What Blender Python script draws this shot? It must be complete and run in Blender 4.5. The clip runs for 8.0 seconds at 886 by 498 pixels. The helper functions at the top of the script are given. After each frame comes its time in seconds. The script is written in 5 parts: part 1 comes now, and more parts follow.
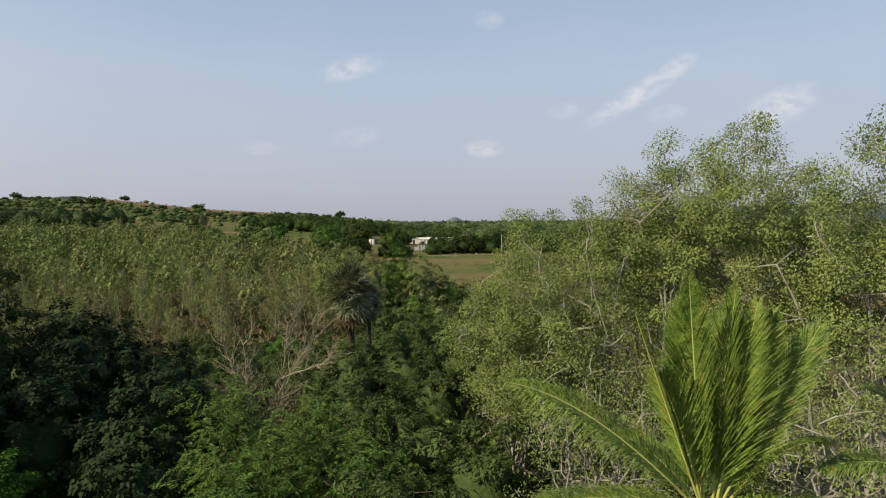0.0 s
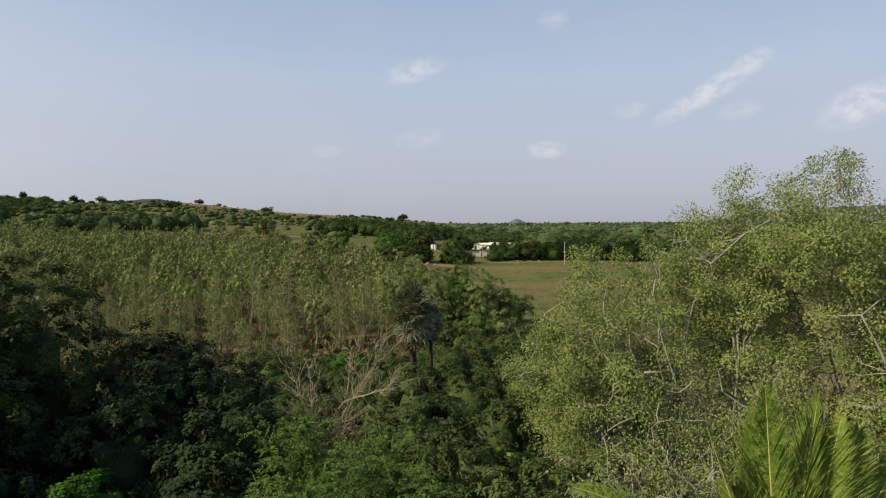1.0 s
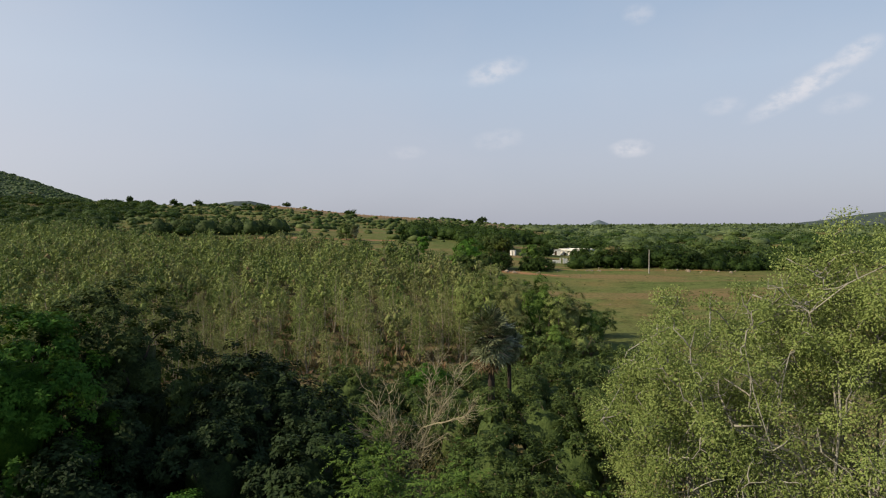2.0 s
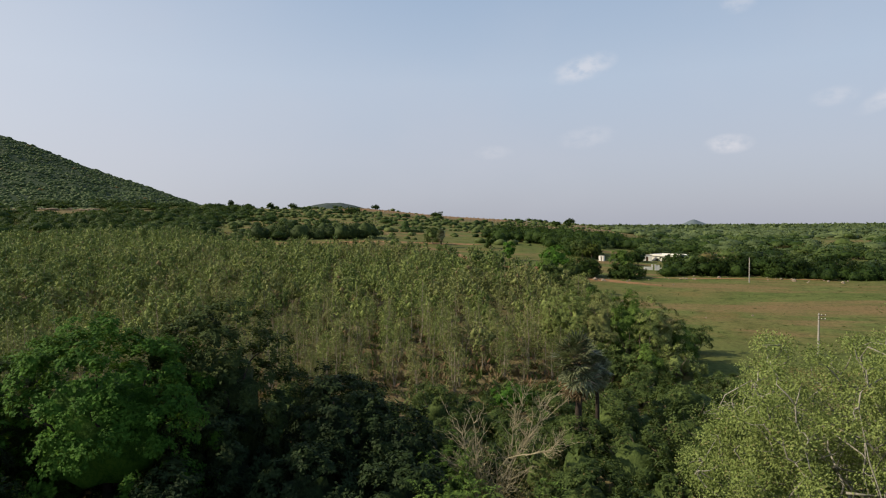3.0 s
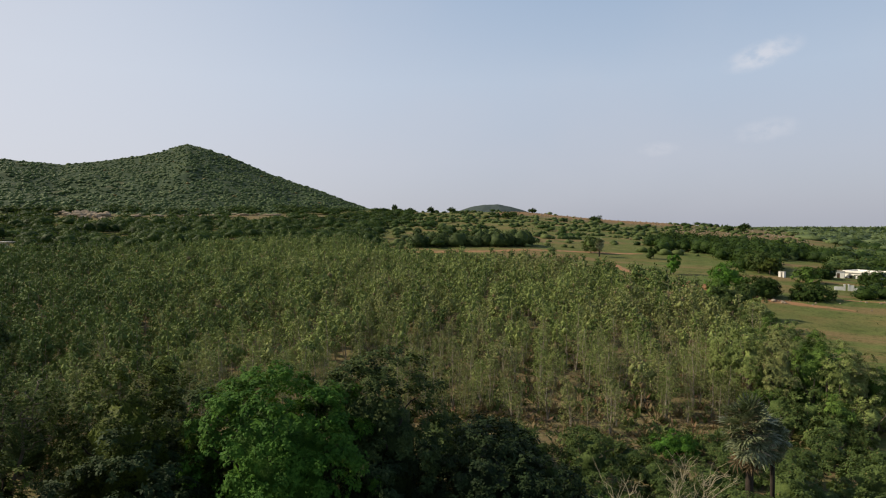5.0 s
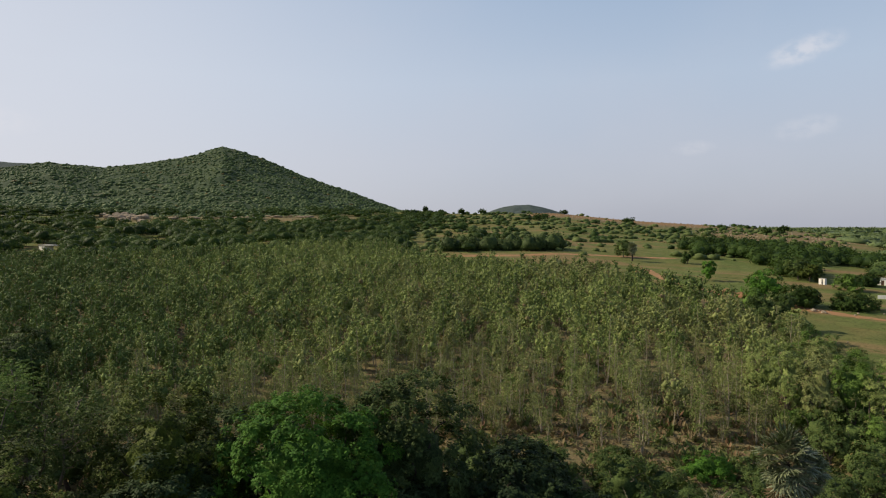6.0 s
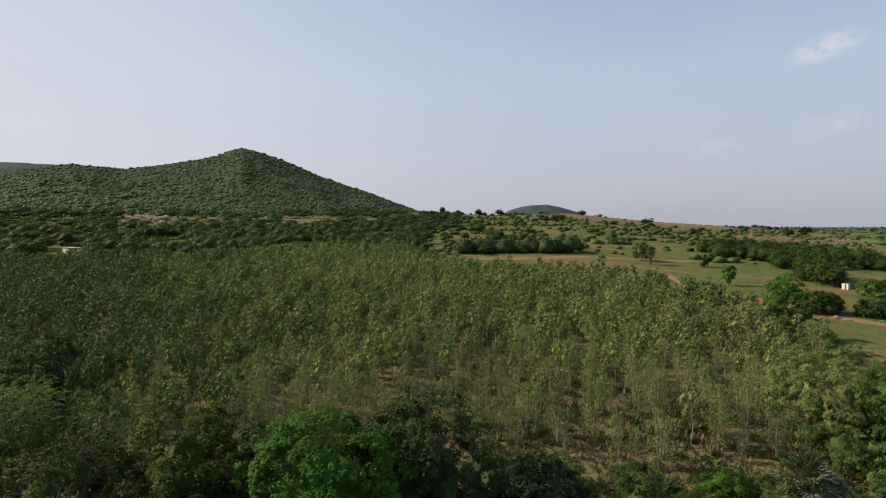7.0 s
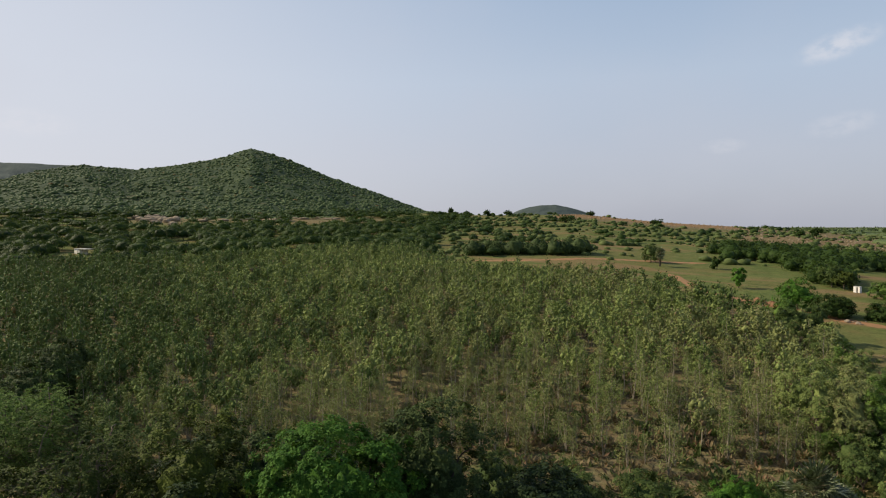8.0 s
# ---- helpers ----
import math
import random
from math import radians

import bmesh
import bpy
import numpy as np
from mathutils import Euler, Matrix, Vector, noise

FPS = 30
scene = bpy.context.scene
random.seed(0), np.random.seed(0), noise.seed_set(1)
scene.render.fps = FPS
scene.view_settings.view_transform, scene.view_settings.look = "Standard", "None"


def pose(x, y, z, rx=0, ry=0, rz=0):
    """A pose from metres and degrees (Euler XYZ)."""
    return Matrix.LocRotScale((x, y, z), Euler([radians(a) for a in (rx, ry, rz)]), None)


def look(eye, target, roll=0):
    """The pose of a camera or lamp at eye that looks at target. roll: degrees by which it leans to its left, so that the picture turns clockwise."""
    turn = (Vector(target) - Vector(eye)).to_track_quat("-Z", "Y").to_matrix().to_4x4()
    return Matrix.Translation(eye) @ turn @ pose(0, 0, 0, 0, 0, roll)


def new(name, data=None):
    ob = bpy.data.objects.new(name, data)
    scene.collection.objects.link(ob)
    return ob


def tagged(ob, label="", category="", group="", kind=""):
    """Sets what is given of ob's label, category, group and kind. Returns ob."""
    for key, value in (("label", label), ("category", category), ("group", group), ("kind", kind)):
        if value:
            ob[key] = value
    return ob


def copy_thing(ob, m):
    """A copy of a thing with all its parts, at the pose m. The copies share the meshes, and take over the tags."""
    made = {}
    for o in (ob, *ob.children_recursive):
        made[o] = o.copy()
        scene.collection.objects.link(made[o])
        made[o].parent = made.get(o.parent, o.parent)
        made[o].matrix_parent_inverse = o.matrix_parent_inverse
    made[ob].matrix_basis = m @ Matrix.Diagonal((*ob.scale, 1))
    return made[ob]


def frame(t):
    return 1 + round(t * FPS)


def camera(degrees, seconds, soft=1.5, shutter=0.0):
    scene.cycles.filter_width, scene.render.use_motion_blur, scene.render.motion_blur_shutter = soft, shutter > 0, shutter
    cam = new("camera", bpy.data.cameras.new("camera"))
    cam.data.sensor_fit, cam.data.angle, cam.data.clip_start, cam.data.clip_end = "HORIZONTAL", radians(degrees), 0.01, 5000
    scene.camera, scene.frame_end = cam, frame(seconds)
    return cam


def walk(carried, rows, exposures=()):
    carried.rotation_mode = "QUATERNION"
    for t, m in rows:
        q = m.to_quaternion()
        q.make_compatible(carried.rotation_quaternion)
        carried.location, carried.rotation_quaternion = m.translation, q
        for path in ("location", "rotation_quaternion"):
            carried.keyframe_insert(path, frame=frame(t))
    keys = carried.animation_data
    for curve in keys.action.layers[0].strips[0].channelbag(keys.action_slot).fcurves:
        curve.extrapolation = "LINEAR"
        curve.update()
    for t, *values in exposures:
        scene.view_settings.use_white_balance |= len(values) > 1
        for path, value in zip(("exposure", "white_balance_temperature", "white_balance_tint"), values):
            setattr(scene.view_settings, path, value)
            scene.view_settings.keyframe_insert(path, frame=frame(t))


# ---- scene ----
cam = camera(70.8, 8.0, 1.1)
PATH = [
    (0, (0.19, -0.288, 11.571), (0.187, 1.71, 11.481), -0.5),
    (0.5, (0.178, -0.228, 12.392), (0.082, 1.768, 12.306), -0.5),
    (1, (0.17, -0.187, 13.315), (-0.03, 1.801, 13.231), -0.4),
    (1.5, (0.173, -0.19, 14.24), (-0.148, 1.783, 14.159), -0.3),
    (3, (0.187, -0.023, 17.277), (-0.526, 1.844, 17.199), -0.5),
    (3.5, (0.203, -0.005, 18.259), (-0.639, 1.807, 18.185), -0.5),
    (4, (0.274, -0.007, 19.296), (-0.695, 1.742, 19.224), -0.5),
    (4.5, (0.294, 0.144, 20.354), (-0.784, 1.827, 20.281), -0.4),
    (6, (0.353, 0.48, 23.326), (-0.879, 2.054, 23.253), -0.3),
    (6.5, (0.443, 0.493, 24.226), (-0.814, 2.047, 24.152), -0.3),
    (7, (0.476, 0.544, 24.882), (-0.799, 2.084, 24.808), -0.3),
    (7.5, (0.592, 0.433, 25.323), (-0.695, 1.962, 25.249), -0.3),
    (8, (0.568, 0.416, 25.737), (-0.727, 1.938, 25.663), -0.3),
]
walk(cam, [(t, look(eye, target, roll)) for t, eye, target, roll in PATH])


# ---- light ----
SUN_AZ, SUN_EL = -114.0, 35.0
sun_way = Vector((math.sin(radians(SUN_AZ)) * math.cos(radians(SUN_EL)), math.cos(radians(SUN_AZ)) * math.cos(radians(SUN_EL)), math.sin(radians(SUN_EL))))
sun = new("sun", bpy.data.lights.new("sun", "SUN"))
sun.data.energy, sun.data.angle, sun.data.color = 5.0, radians(0.6), (1.0, 0.87, 0.64)
sun.matrix_world = look(sun_way * 200, (0, 0, 0))


def calc(tree, op, a, b=0.0, clamp=False):
    """A math node; a and b are sockets or numbers."""
    n = tree.nodes.new("ShaderNodeMath")
    n.operation, n.use_clamp = op, clamp
    for i, v in enumerate((a, b)):
        if isinstance(v, (int, float)):
            n.inputs[i].default_value = v
        else:
            tree.links.new(v, n.inputs[i])
    return n.outputs[0]


def blend(tree, fac, a, b, how="MIX"):
    """A colour mix node; fac, a and b are sockets or values."""
    n = tree.nodes.new("ShaderNodeMix")
    n.data_type, n.blend_type = "RGBA", how
    for i, v in ((0, fac), (6, a), (7, b)):
        if isinstance(v, (int, float)):
            n.inputs[i].default_value = v
        elif isinstance(v, tuple):
            n.inputs[i].default_value = (*v, 1)
        else:
            tree.links.new(v, n.inputs[i])
    return n.outputs[2]


def noise_node(tree, vec, scale, detail=3.0, rough=0.55):
    n = tree.nodes.new("ShaderNodeTexNoise")
    n.inputs["Scale"].default_value, n.inputs["Detail"].default_value, n.inputs["Roughness"].default_value = scale, detail, rough
    if vec is not None:
        tree.links.new(vec, n.inputs["Vector"])
    return n.outputs["Fac"]


def span(tree, v, lo, hi, a=0.0, b=1.0):
    n = tree.nodes.new("ShaderNodeMapRange")
    n.interpolation_type = "SMOOTHSTEP"
    tree.links.new(v, n.inputs[0])
    for i, k in ((1, lo), (2, hi), (3, a), (4, b)):
        n.inputs[i].default_value = k
    return n.outputs[0]


def make_sky():
    w = bpy.data.worlds.new("sky")
    scene.world = w
    w.use_nodes = True
    nt = w.node_tree
    nt.nodes.clear()
    out, bg = nt.nodes.new("ShaderNodeOutputWorld"), nt.nodes.new("ShaderNodeBackground")
    sky = nt.nodes.new("ShaderNodeTexSky")
    sky.sky_type, sky.sun_disc = "NISHITA", False
    sky.sun_elevation, sky.sun_rotation = radians(SUN_EL), radians(SUN_AZ % 360)
    sky.air_density, sky.dust_density, sky.ozone_density = 1.0, 2.0, 2.0
    pos = nt.nodes.new("ShaderNodeTexCoord").outputs["Generated"]
    sep = nt.nodes.new("ShaderNodeSeparateXYZ")
    nt.links.new(pos, sep.inputs[0])
    x, y, z = sep.outputs
    # thin high haze: pale near the horizon, bluer above
    veil = nt.nodes.new("ShaderNodeValToRGB")
    stops = [(0.0, (0.55, 0.57, 0.66)), (0.10, (0.60, 0.64, 0.75)), (0.22, (0.58, 0.68, 0.83)), (0.34, (0.46, 0.59, 0.78)), (0.55, (0.20, 0.31, 0.5)), (1.0, (0.11, 0.2, 0.38))]
    veil.color_ramp.elements[0].position, veil.color_ramp.elements[1].position = 0.0, 1.0
    while len(veil.color_ramp.elements) < len(stops):
        veil.color_ramp.elements.new(0.5)
    for e, (at, col) in zip(veil.color_ramp.elements, stops):
        e.position, e.color = at, (*col, 1)
    nt.links.new(z, veil.inputs[0])
    dim = blend(nt, 1.0, sky.outputs[0], (0.07, 0.07, 0.07), "MULTIPLY")
    base = blend(nt, 0.72, dim, veil.outputs[0])
    # the veil is whiter towards the sun
    near_sun = calc(nt, "ADD", calc(nt, "MULTIPLY", x, sun_way.x / math.cos(radians(SUN_EL))), calc(nt, "MULTIPLY", y, sun_way.y / math.cos(radians(SUN_EL))))
    base = blend(nt, span(nt, near_sun, -0.1, 1.1, 0.0, 0.8), base, (0.72, 0.73, 0.79))
    # soft streaks over the whole sky, and a few small fair-weather clouds: azimuth, height, half width, half height, slant, weight
    az = calc(nt, "MULTIPLY", calc(nt, "ARCTAN2", x, y), 180 / math.pi)
    el = calc(nt, "MULTIPLY", calc(nt, "ARCSINE", z), 180 / math.pi)
    comb = nt.nodes.new("ShaderNodeCombineXYZ")
    nt.links.new(az, comb.inputs[0])
    nt.links.new(calc(nt, "MULTIPLY", el, 1.5), comb.inputs[1])
    streak = span(nt, noise_node(nt, comb.outputs[0], 0.045, 4, 0.5), 0.45, 0.75, 0.0, 0.22)
    base = blend(nt, streak, base, (0.58, 0.59, 0.66))
    fluff = noise_node(nt, comb.outputs[0], 0.85, 6, 0.55)
    total = None
    for a, e, wa, we, slant, weight in ((-8.2, 13.5, 2.6, 1.0, 0.22, 0.7), (17.2, 10.7, 4.0, 1.0, 0.52, 0.95), (20.3, 12.6, 1.6, 0.9, 0.4, 0.8),
                                        (28.0, 8.7, 2.6, 1.5, 0.3, 1.0), (3.7, 6.5, 1.7, 0.75, 0.0, 0.8), (11.1, 9.6, 1.6, 0.7, 0.1, 0.35),
                                        (19.6, 9.0, 1.6, 0.7, 0.1, 0.4), (-7.9, 7.6, 2.4, 0.9, 0.1, 0.3), (-16.2, 6.5, 1.6, 0.6, 0.0, 0.3),
                                        (4.3, 17.5, 1.3, 0.8, 0.0, 0.4), (-74.0, 8.0, 3.2, 1.0, 0.0, 0.3), (46.0, 14.0, 6.0, 2.0, 0.2, 0.7)):
        da = calc(nt, "SUBTRACT", az, a)
        de = calc(nt, "SUBTRACT", calc(nt, "SUBTRACT", el, e), calc(nt, "MULTIPLY", da, slant))
        da, de = calc(nt, "DIVIDE", da, wa), calc(nt, "DIVIDE", de, we)
        d2 = calc(nt, "ADD", calc(nt, "MULTIPLY", da, da), calc(nt, "MULTIPLY", de, de))
        m = calc(nt, "MULTIPLY", span(nt, d2, -0.4, 1.7, 1.0, 0.0), weight)
        total = m if total is None else calc(nt, "MAXIMUM", total, m)
    cover = calc(nt, "MULTIPLY", total, span(nt, fluff, 0.3, 0.66, 0.12, 0.8), True)
    base = blend(nt, cover, base, (0.8, 0.78, 0.81))
    nt.links.new(base, bg.inputs[0])
    bg.inputs[1].default_value = 1.0
    nt.links.new(bg.outputs[0], out.inputs[0])


make_sky()


# ---- materials ----
def shader(name):
    m = bpy.data.materials.new(name)
    m.use_nodes = True
    nt = m.node_tree
    return m, nt, nt.nodes["Principled BSDF"], nt.nodes["Material Output"]


def leaf_material(name, dark, light, dry=(0.2, 0.14, 0.05), dry_share=0.06, patch=0.35, rough=0.65, glow=0.2, own_tone=0.28, tall=1.0, fine=5.0, gloss=0.12):
    """Foliage: every leaf differs, patches of young and old leaves, some dry ones; light passes through."""
    m, nt, bsdf, out = shader(name)
    rnd = nt.nodes.new("ShaderNodeNewGeometry").outputs["Random Per Island"]
    own = nt.nodes.new("ShaderNodeObjectInfo").outputs["Random"]
    pos = nt.nodes.new("ShaderNodeNewGeometry").outputs["Position"]
    cell = nt.nodes.new("ShaderNodeVectorMath")
    cell.operation = "MULTIPLY"
    cell.inputs[1].default_value = (1, 1, 1 / tall)
    nt.links.new(pos, cell.inputs[0])
    clump = span(nt, noise_node(nt, cell.outputs[0], patch, 2), 0.3, 0.7)
    zone = span(nt, noise_node(nt, pos, patch / 14, 2), 0.35, 0.65, -0.18, 0.18)
    fac = calc(nt, "ADD", calc(nt, "MULTIPLY", rnd, own_tone), calc(nt, "ADD", calc(nt, "MULTIPLY", clump, 0.83 - own_tone), calc(nt, "MULTIPLY", own, 0.17)))
    # fine mottling; its dark specks stand in for shaded gaps between leaves
    speck = noise_node(nt, pos, fine, 3, 0.7)
    fac = calc(nt, "ADD", fac, calc(nt, "ADD", zone, span(nt, speck, 0.35, 0.65, -0.3, 0.3)), True)
    bmp = nt.nodes.new("ShaderNodeBump")
    bmp.inputs["Strength"].default_value, bmp.inputs["Distance"].default_value = 0.8, min(0.14, 0.6 / fine)
    nt.links.new(speck, bmp.inputs["Height"])
    nt.links.new(bmp.outputs[0], bsdf.inputs["Normal"])
    col = blend(nt, fac, dark, light)
    wilt = calc(nt, "GREATER_THAN", calc(nt, "FRACT", calc(nt, "MULTIPLY", rnd, 37.7)), 1 - dry_share)
    col = blend(nt, wilt, col, dry)
    nt.links.new(col, bsdf.inputs["Base Color"])
    bsdf.inputs["Roughness"].default_value = rough
    bsdf.inputs["Specular IOR Level"].default_value = gloss
    lit = nt.nodes.new("ShaderNodeBsdfTranslucent")
    nt.links.new(blend(nt, 0.5, col, (0.14, 0.2, 0.03)), lit.inputs[0])
    mix = nt.nodes.new("ShaderNodeMixShader")
    mix.inputs[0].default_value = glow
    nt.links.new(bsdf.outputs[0], mix.inputs[1])
    nt.links.new(lit.outputs[0], mix.inputs[2])
    nt.links.new(mix.outputs[0], out.inputs[0])
    return m


def surface(name, a, b, scale, fine, rough=0.85, bump=0.3, depth=0.02, c=None, dirt=0.5):
    """A rough solid surface: two colours in patches, a third in spots, fine grain and relief."""
    m, nt, bsdf, out = shader(name)
    pos = nt.nodes.new("ShaderNodeNewGeometry").outputs["Position"]
    col = blend(nt, span(nt, noise_node(nt, pos, scale, 5, 0.6), 0.35, 0.65), a, b)
    grain = noise_node(nt, pos, fine, 4, 0.65)
    col = blend(nt, calc(nt, "MULTIPLY", grain, dirt), col, tuple(v * 0.55 for v in a))
    if c:
        col = blend(nt, span(nt, noise_node(nt, pos, scale * 2.3, 4, 0.6), 0.58, 0.68), col, c)
    nt.links.new(col, bsdf.inputs["Base Color"])
    bsdf.inputs["Roughness"].default_value = rough
    bsdf.inputs["Specular IOR Level"].default_value = 0.1
    bmp = nt.nodes.new("ShaderNodeBump")
    bmp.inputs["Strength"].default_value, bmp.inputs["Distance"].default_value = bump, depth
    nt.links.new(grain, bmp.inputs["Height"])
    nt.links.new(bmp.outputs[0], bsdf.inputs["Normal"])
    return m


def ground_material():
    """Grass, thin and dry in places, over red soil; the soil lies open on tracks and under the plantation (attribute 'soil')."""
    m, nt, bsdf, out = shader("ground")
    pos = nt.nodes.new("ShaderNodeNewGeometry").outputs["Position"]
    att = nt.nodes.new("ShaderNodeAttribute")
    att.attribute_name = "soil"
    big, mid, fine = noise_node(nt, pos, 0.022, 4), noise_node(nt, pos, 0.12, 5, 0.65), noise_node(nt, pos, 1.6, 5, 0.7)
    green = blend(nt, span(nt, mid, 0.35, 0.65), (0.09, 0.122, 0.034), (0.14, 0.165, 0.052))
    green = blend(nt, span(nt, big, 0.44, 0.64, 0.0, 0.4), green, (0.215, 0.15, 0.066))
    green = blend(nt, span(nt, noise_node(nt, pos, 0.35, 5, 0.7), 0.5, 0.68), green, (0.06, 0.085, 0.022))
    green = blend(nt, span(nt, noise_node(nt, pos, 0.055, 5, 0.62), 0.52, 0.66, 0.0, 0.45), green, (0.235, 0.15, 0.068))
    wide = nt.nodes.new("ShaderNodeVectorMath")
    wide.operation = "MULTIPLY"
    wide.inputs[1].default_value = (0.012, 0.05, 0.05)
    nt.links.new(pos, wide.inputs[0])
    band = noise_node(nt, wide.outputs[0], 1.0, 5, 0.6)
    green = blend(nt, span(nt, band, 0.5, 0.62, 0.0, 0.7), green, (0.24, 0.155, 0.082))
    green = blend(nt, span(nt, band, 0.45, 0.36, 0.0, 0.5), green, (0.12, 0.135, 0.046))
    earth = blend(nt, span(nt, mid, 0.3, 0.7), (0.22, 0.148, 0.085), (0.16, 0.118, 0.068))
    earth = blend(nt, span(nt, fine, 0.45, 0.7), earth, (0.13, 0.115, 0.05))
    earth = blend(nt, span(nt, noise_node(nt, pos, 0.45, 5, 0.7), 0.42, 0.62), earth, (0.19, 0.165, 0.085))
    bare = span(nt, att.outputs["Fac"], 0.72, 0.95)
    earth = blend(nt, bare, earth, (0.29, 0.15, 0.07))
    spread = calc(nt, "ADD", att.outputs["Fac"], calc(nt, "MULTIPLY", calc(nt, "SUBTRACT", mid, 0.5), 1.5))
    spread = calc(nt, "ADD", spread, calc(nt, "MULTIPLY", calc(nt, "SUBTRACT", fine, 0.5), 0.5))
    col = blend(nt, span(nt, spread, 0.34, 0.66), green, earth)
    col = blend(nt, span(nt, fine, 0.3, 0.6, 0.5, 0.0), col, (0.045, 0.045, 0.018))
    nt.links.new(col, bsdf.inputs["Base Color"])
    bsdf.inputs["Roughness"].default_value = 0.95
    bsdf.inputs["Specular IOR Level"].default_value = 0.05
    bmp = nt.nodes.new("ShaderNodeBump")
    bmp.inputs["Strength"].default_value, bmp.inputs["Distance"].default_value = 0.8, 0.25
    nt.links.new(fine, bmp.inputs["Height"])
    nt.links.new(bmp.outputs[0], bsdf.inputs["Normal"])
    return m


GROUND = ground_material()
SCRUB_HILL = surface("scrub_hill", (0.038, 0.06, 0.028), (0.055, 0.08, 0.036), 0.02, 0.25, bump=0.8, depth=0.8, c=(0.085, 0.088, 0.042))
# distant hills: the air's haze is put into these bluish grey colours
HAZED_HILL = surface("hazed_hill", (0.06, 0.08, 0.075), (0.08, 0.1, 0.09), 0.006, 0.08, bump=0.6, depth=4.0)
HAZED_PEAK = surface("hazed_peak", (0.13, 0.165, 0.19), (0.15, 0.185, 0.2), 0.004, 0.05, bump=0.4, depth=5.0)
BARK_PALE = surface("bark_pale", (0.38, 0.36, 0.3), (0.26, 0.245, 0.2), 2.5, 22.0, bump=0.6, c=(0.14, 0.125, 0.1))
BARK_TAN = surface("bark_tan", (0.42, 0.37, 0.24), (0.31, 0.27, 0.17), 2.5, 18.0, bump=0.5)
BARK_GREY = surface("bark_grey", (0.2, 0.165, 0.12), (0.13, 0.105, 0.08), 2.0, 18.0, bump=0.7)
BARK_DARK = surface("bark_dark", (0.07, 0.055, 0.045), (0.04, 0.033, 0.028), 3.0, 20.0, bump=0.8)
BARK_EUC = surface("bark_eucalyptus", (0.4, 0.345, 0.26), (0.27, 0.22, 0.16), 1.2, 12.0, bump=0.4)
STONE = surface("stone", (0.33, 0.27, 0.2), (0.24, 0.19, 0.145), 0.8, 6.0, bump=0.8, depth=0.05)
BOULDER = surface("boulder", (0.37, 0.29, 0.2), (0.28, 0.22, 0.15), 0.15, 1.2, bump=0.8, depth=0.3)
TRACK = surface("track_soil", (0.36, 0.19, 0.095), (0.28, 0.17, 0.085), 0.25, 2.5, bump=0.6, depth=0.05, c=(0.17, 0.15, 0.06))
EARTH = surface("red_earth", (0.3, 0.16, 0.085), (0.22, 0.125, 0.075), 0.7, 5.0, bump=0.9, depth=0.08)
WHITEWASH = surface("whitewash", (0.84, 0.82, 0.77), (0.78, 0.75, 0.69), 0.5, 5.0, rough=0.8, bump=0.15, c=(0.68, 0.63, 0.55), dirt=0.12)
CONCRETE = surface("concrete", (0.46, 0.43, 0.38), (0.38, 0.35, 0.31), 1.5, 14.0, bump=0.3)
IRON = surface("iron", (0.12, 0.1, 0.09), (0.18, 0.12, 0.08), 3.0, 20.0, rough=0.6)
DARK_WOOD = surface("dark_wood", (0.1, 0.06, 0.04), (0.14, 0.08, 0.05), 2.0, 20.0, rough=0.6)
ROOF_SHEET = surface("roof_sheet", (0.6, 0.58, 0.54), (0.52, 0.49, 0.45), 0.6, 8.0, rough=0.6)

LEAF_PALE = leaf_material("leaf_pale", (0.115, 0.16, 0.04), (0.3, 0.365, 0.115), dry=(0.3, 0.27, 0.12), dry_share=0.03, patch=0.5, glow=0.22)
# dark broadleaved foliage, blackened further by putting the thicket's shadows into it
LEAF_DARK_SHADED = leaf_material("leaf_dark_shaded", (0.01, 0.021, 0.008), (0.036, 0.06, 0.018), dry_share=0.0, glow=0.05, patch=0.5)
LEAF_BRIGHT = leaf_material("leaf_bright", (0.028, 0.088, 0.01), (0.1, 0.215, 0.026), dry_share=0.0, patch=0.7)
LEAF_ACACIA = leaf_material("leaf_acacia", (0.055, 0.11, 0.02), (0.155, 0.24, 0.048), dry_share=0.0, patch=0.6)
LEAF_SCRUB = leaf_material("leaf_scrub", (0.034, 0.06, 0.016), (0.108, 0.15, 0.042), dry=(0.15, 0.13, 0.05), dry_share=0.02, patch=0.4)
# olive leaves; sunlit tips and black gaps are painted in as tone patches
LEAF_OLIVE = leaf_material("leaf_olive", (0.008, 0.016, 0.003), (0.1, 0.13, 0.018), dry_share=0.0, patch=0.9, glow=0.05)
LEAF_EUC = leaf_material("leaf_eucalyptus", (0.122, 0.166, 0.047), (0.27, 0.32, 0.098), dry=(0.22, 0.18, 0.09), dry_share=0.04, patch=0.36, glow=0.16, own_tone=0.26, tall=2.2)
LEAF_EUC_DRY = leaf_material("leaf_eucalyptus_dry", (0.15, 0.17, 0.06), (0.275, 0.305, 0.108), dry=(0.24, 0.18, 0.1), dry_share=0.06, patch=0.36, glow=0.18, own_tone=0.26, tall=2.2)
# the eucalyptus leaf once more, with shade put into a darker green
LEAF_EUC_SHADED = leaf_material("leaf_eucalyptus_shaded", (0.06, 0.095, 0.026), (0.165, 0.22, 0.06), dry_share=0.02, patch=0.36, glow=0.08, own_tone=0.3, tall=2.2)
LEAF_WOOD = leaf_material("leaf_woodland", (0.011, 0.026, 0.006), (0.048, 0.084, 0.015), dry_share=0.0, patch=0.13, fine=2.5)
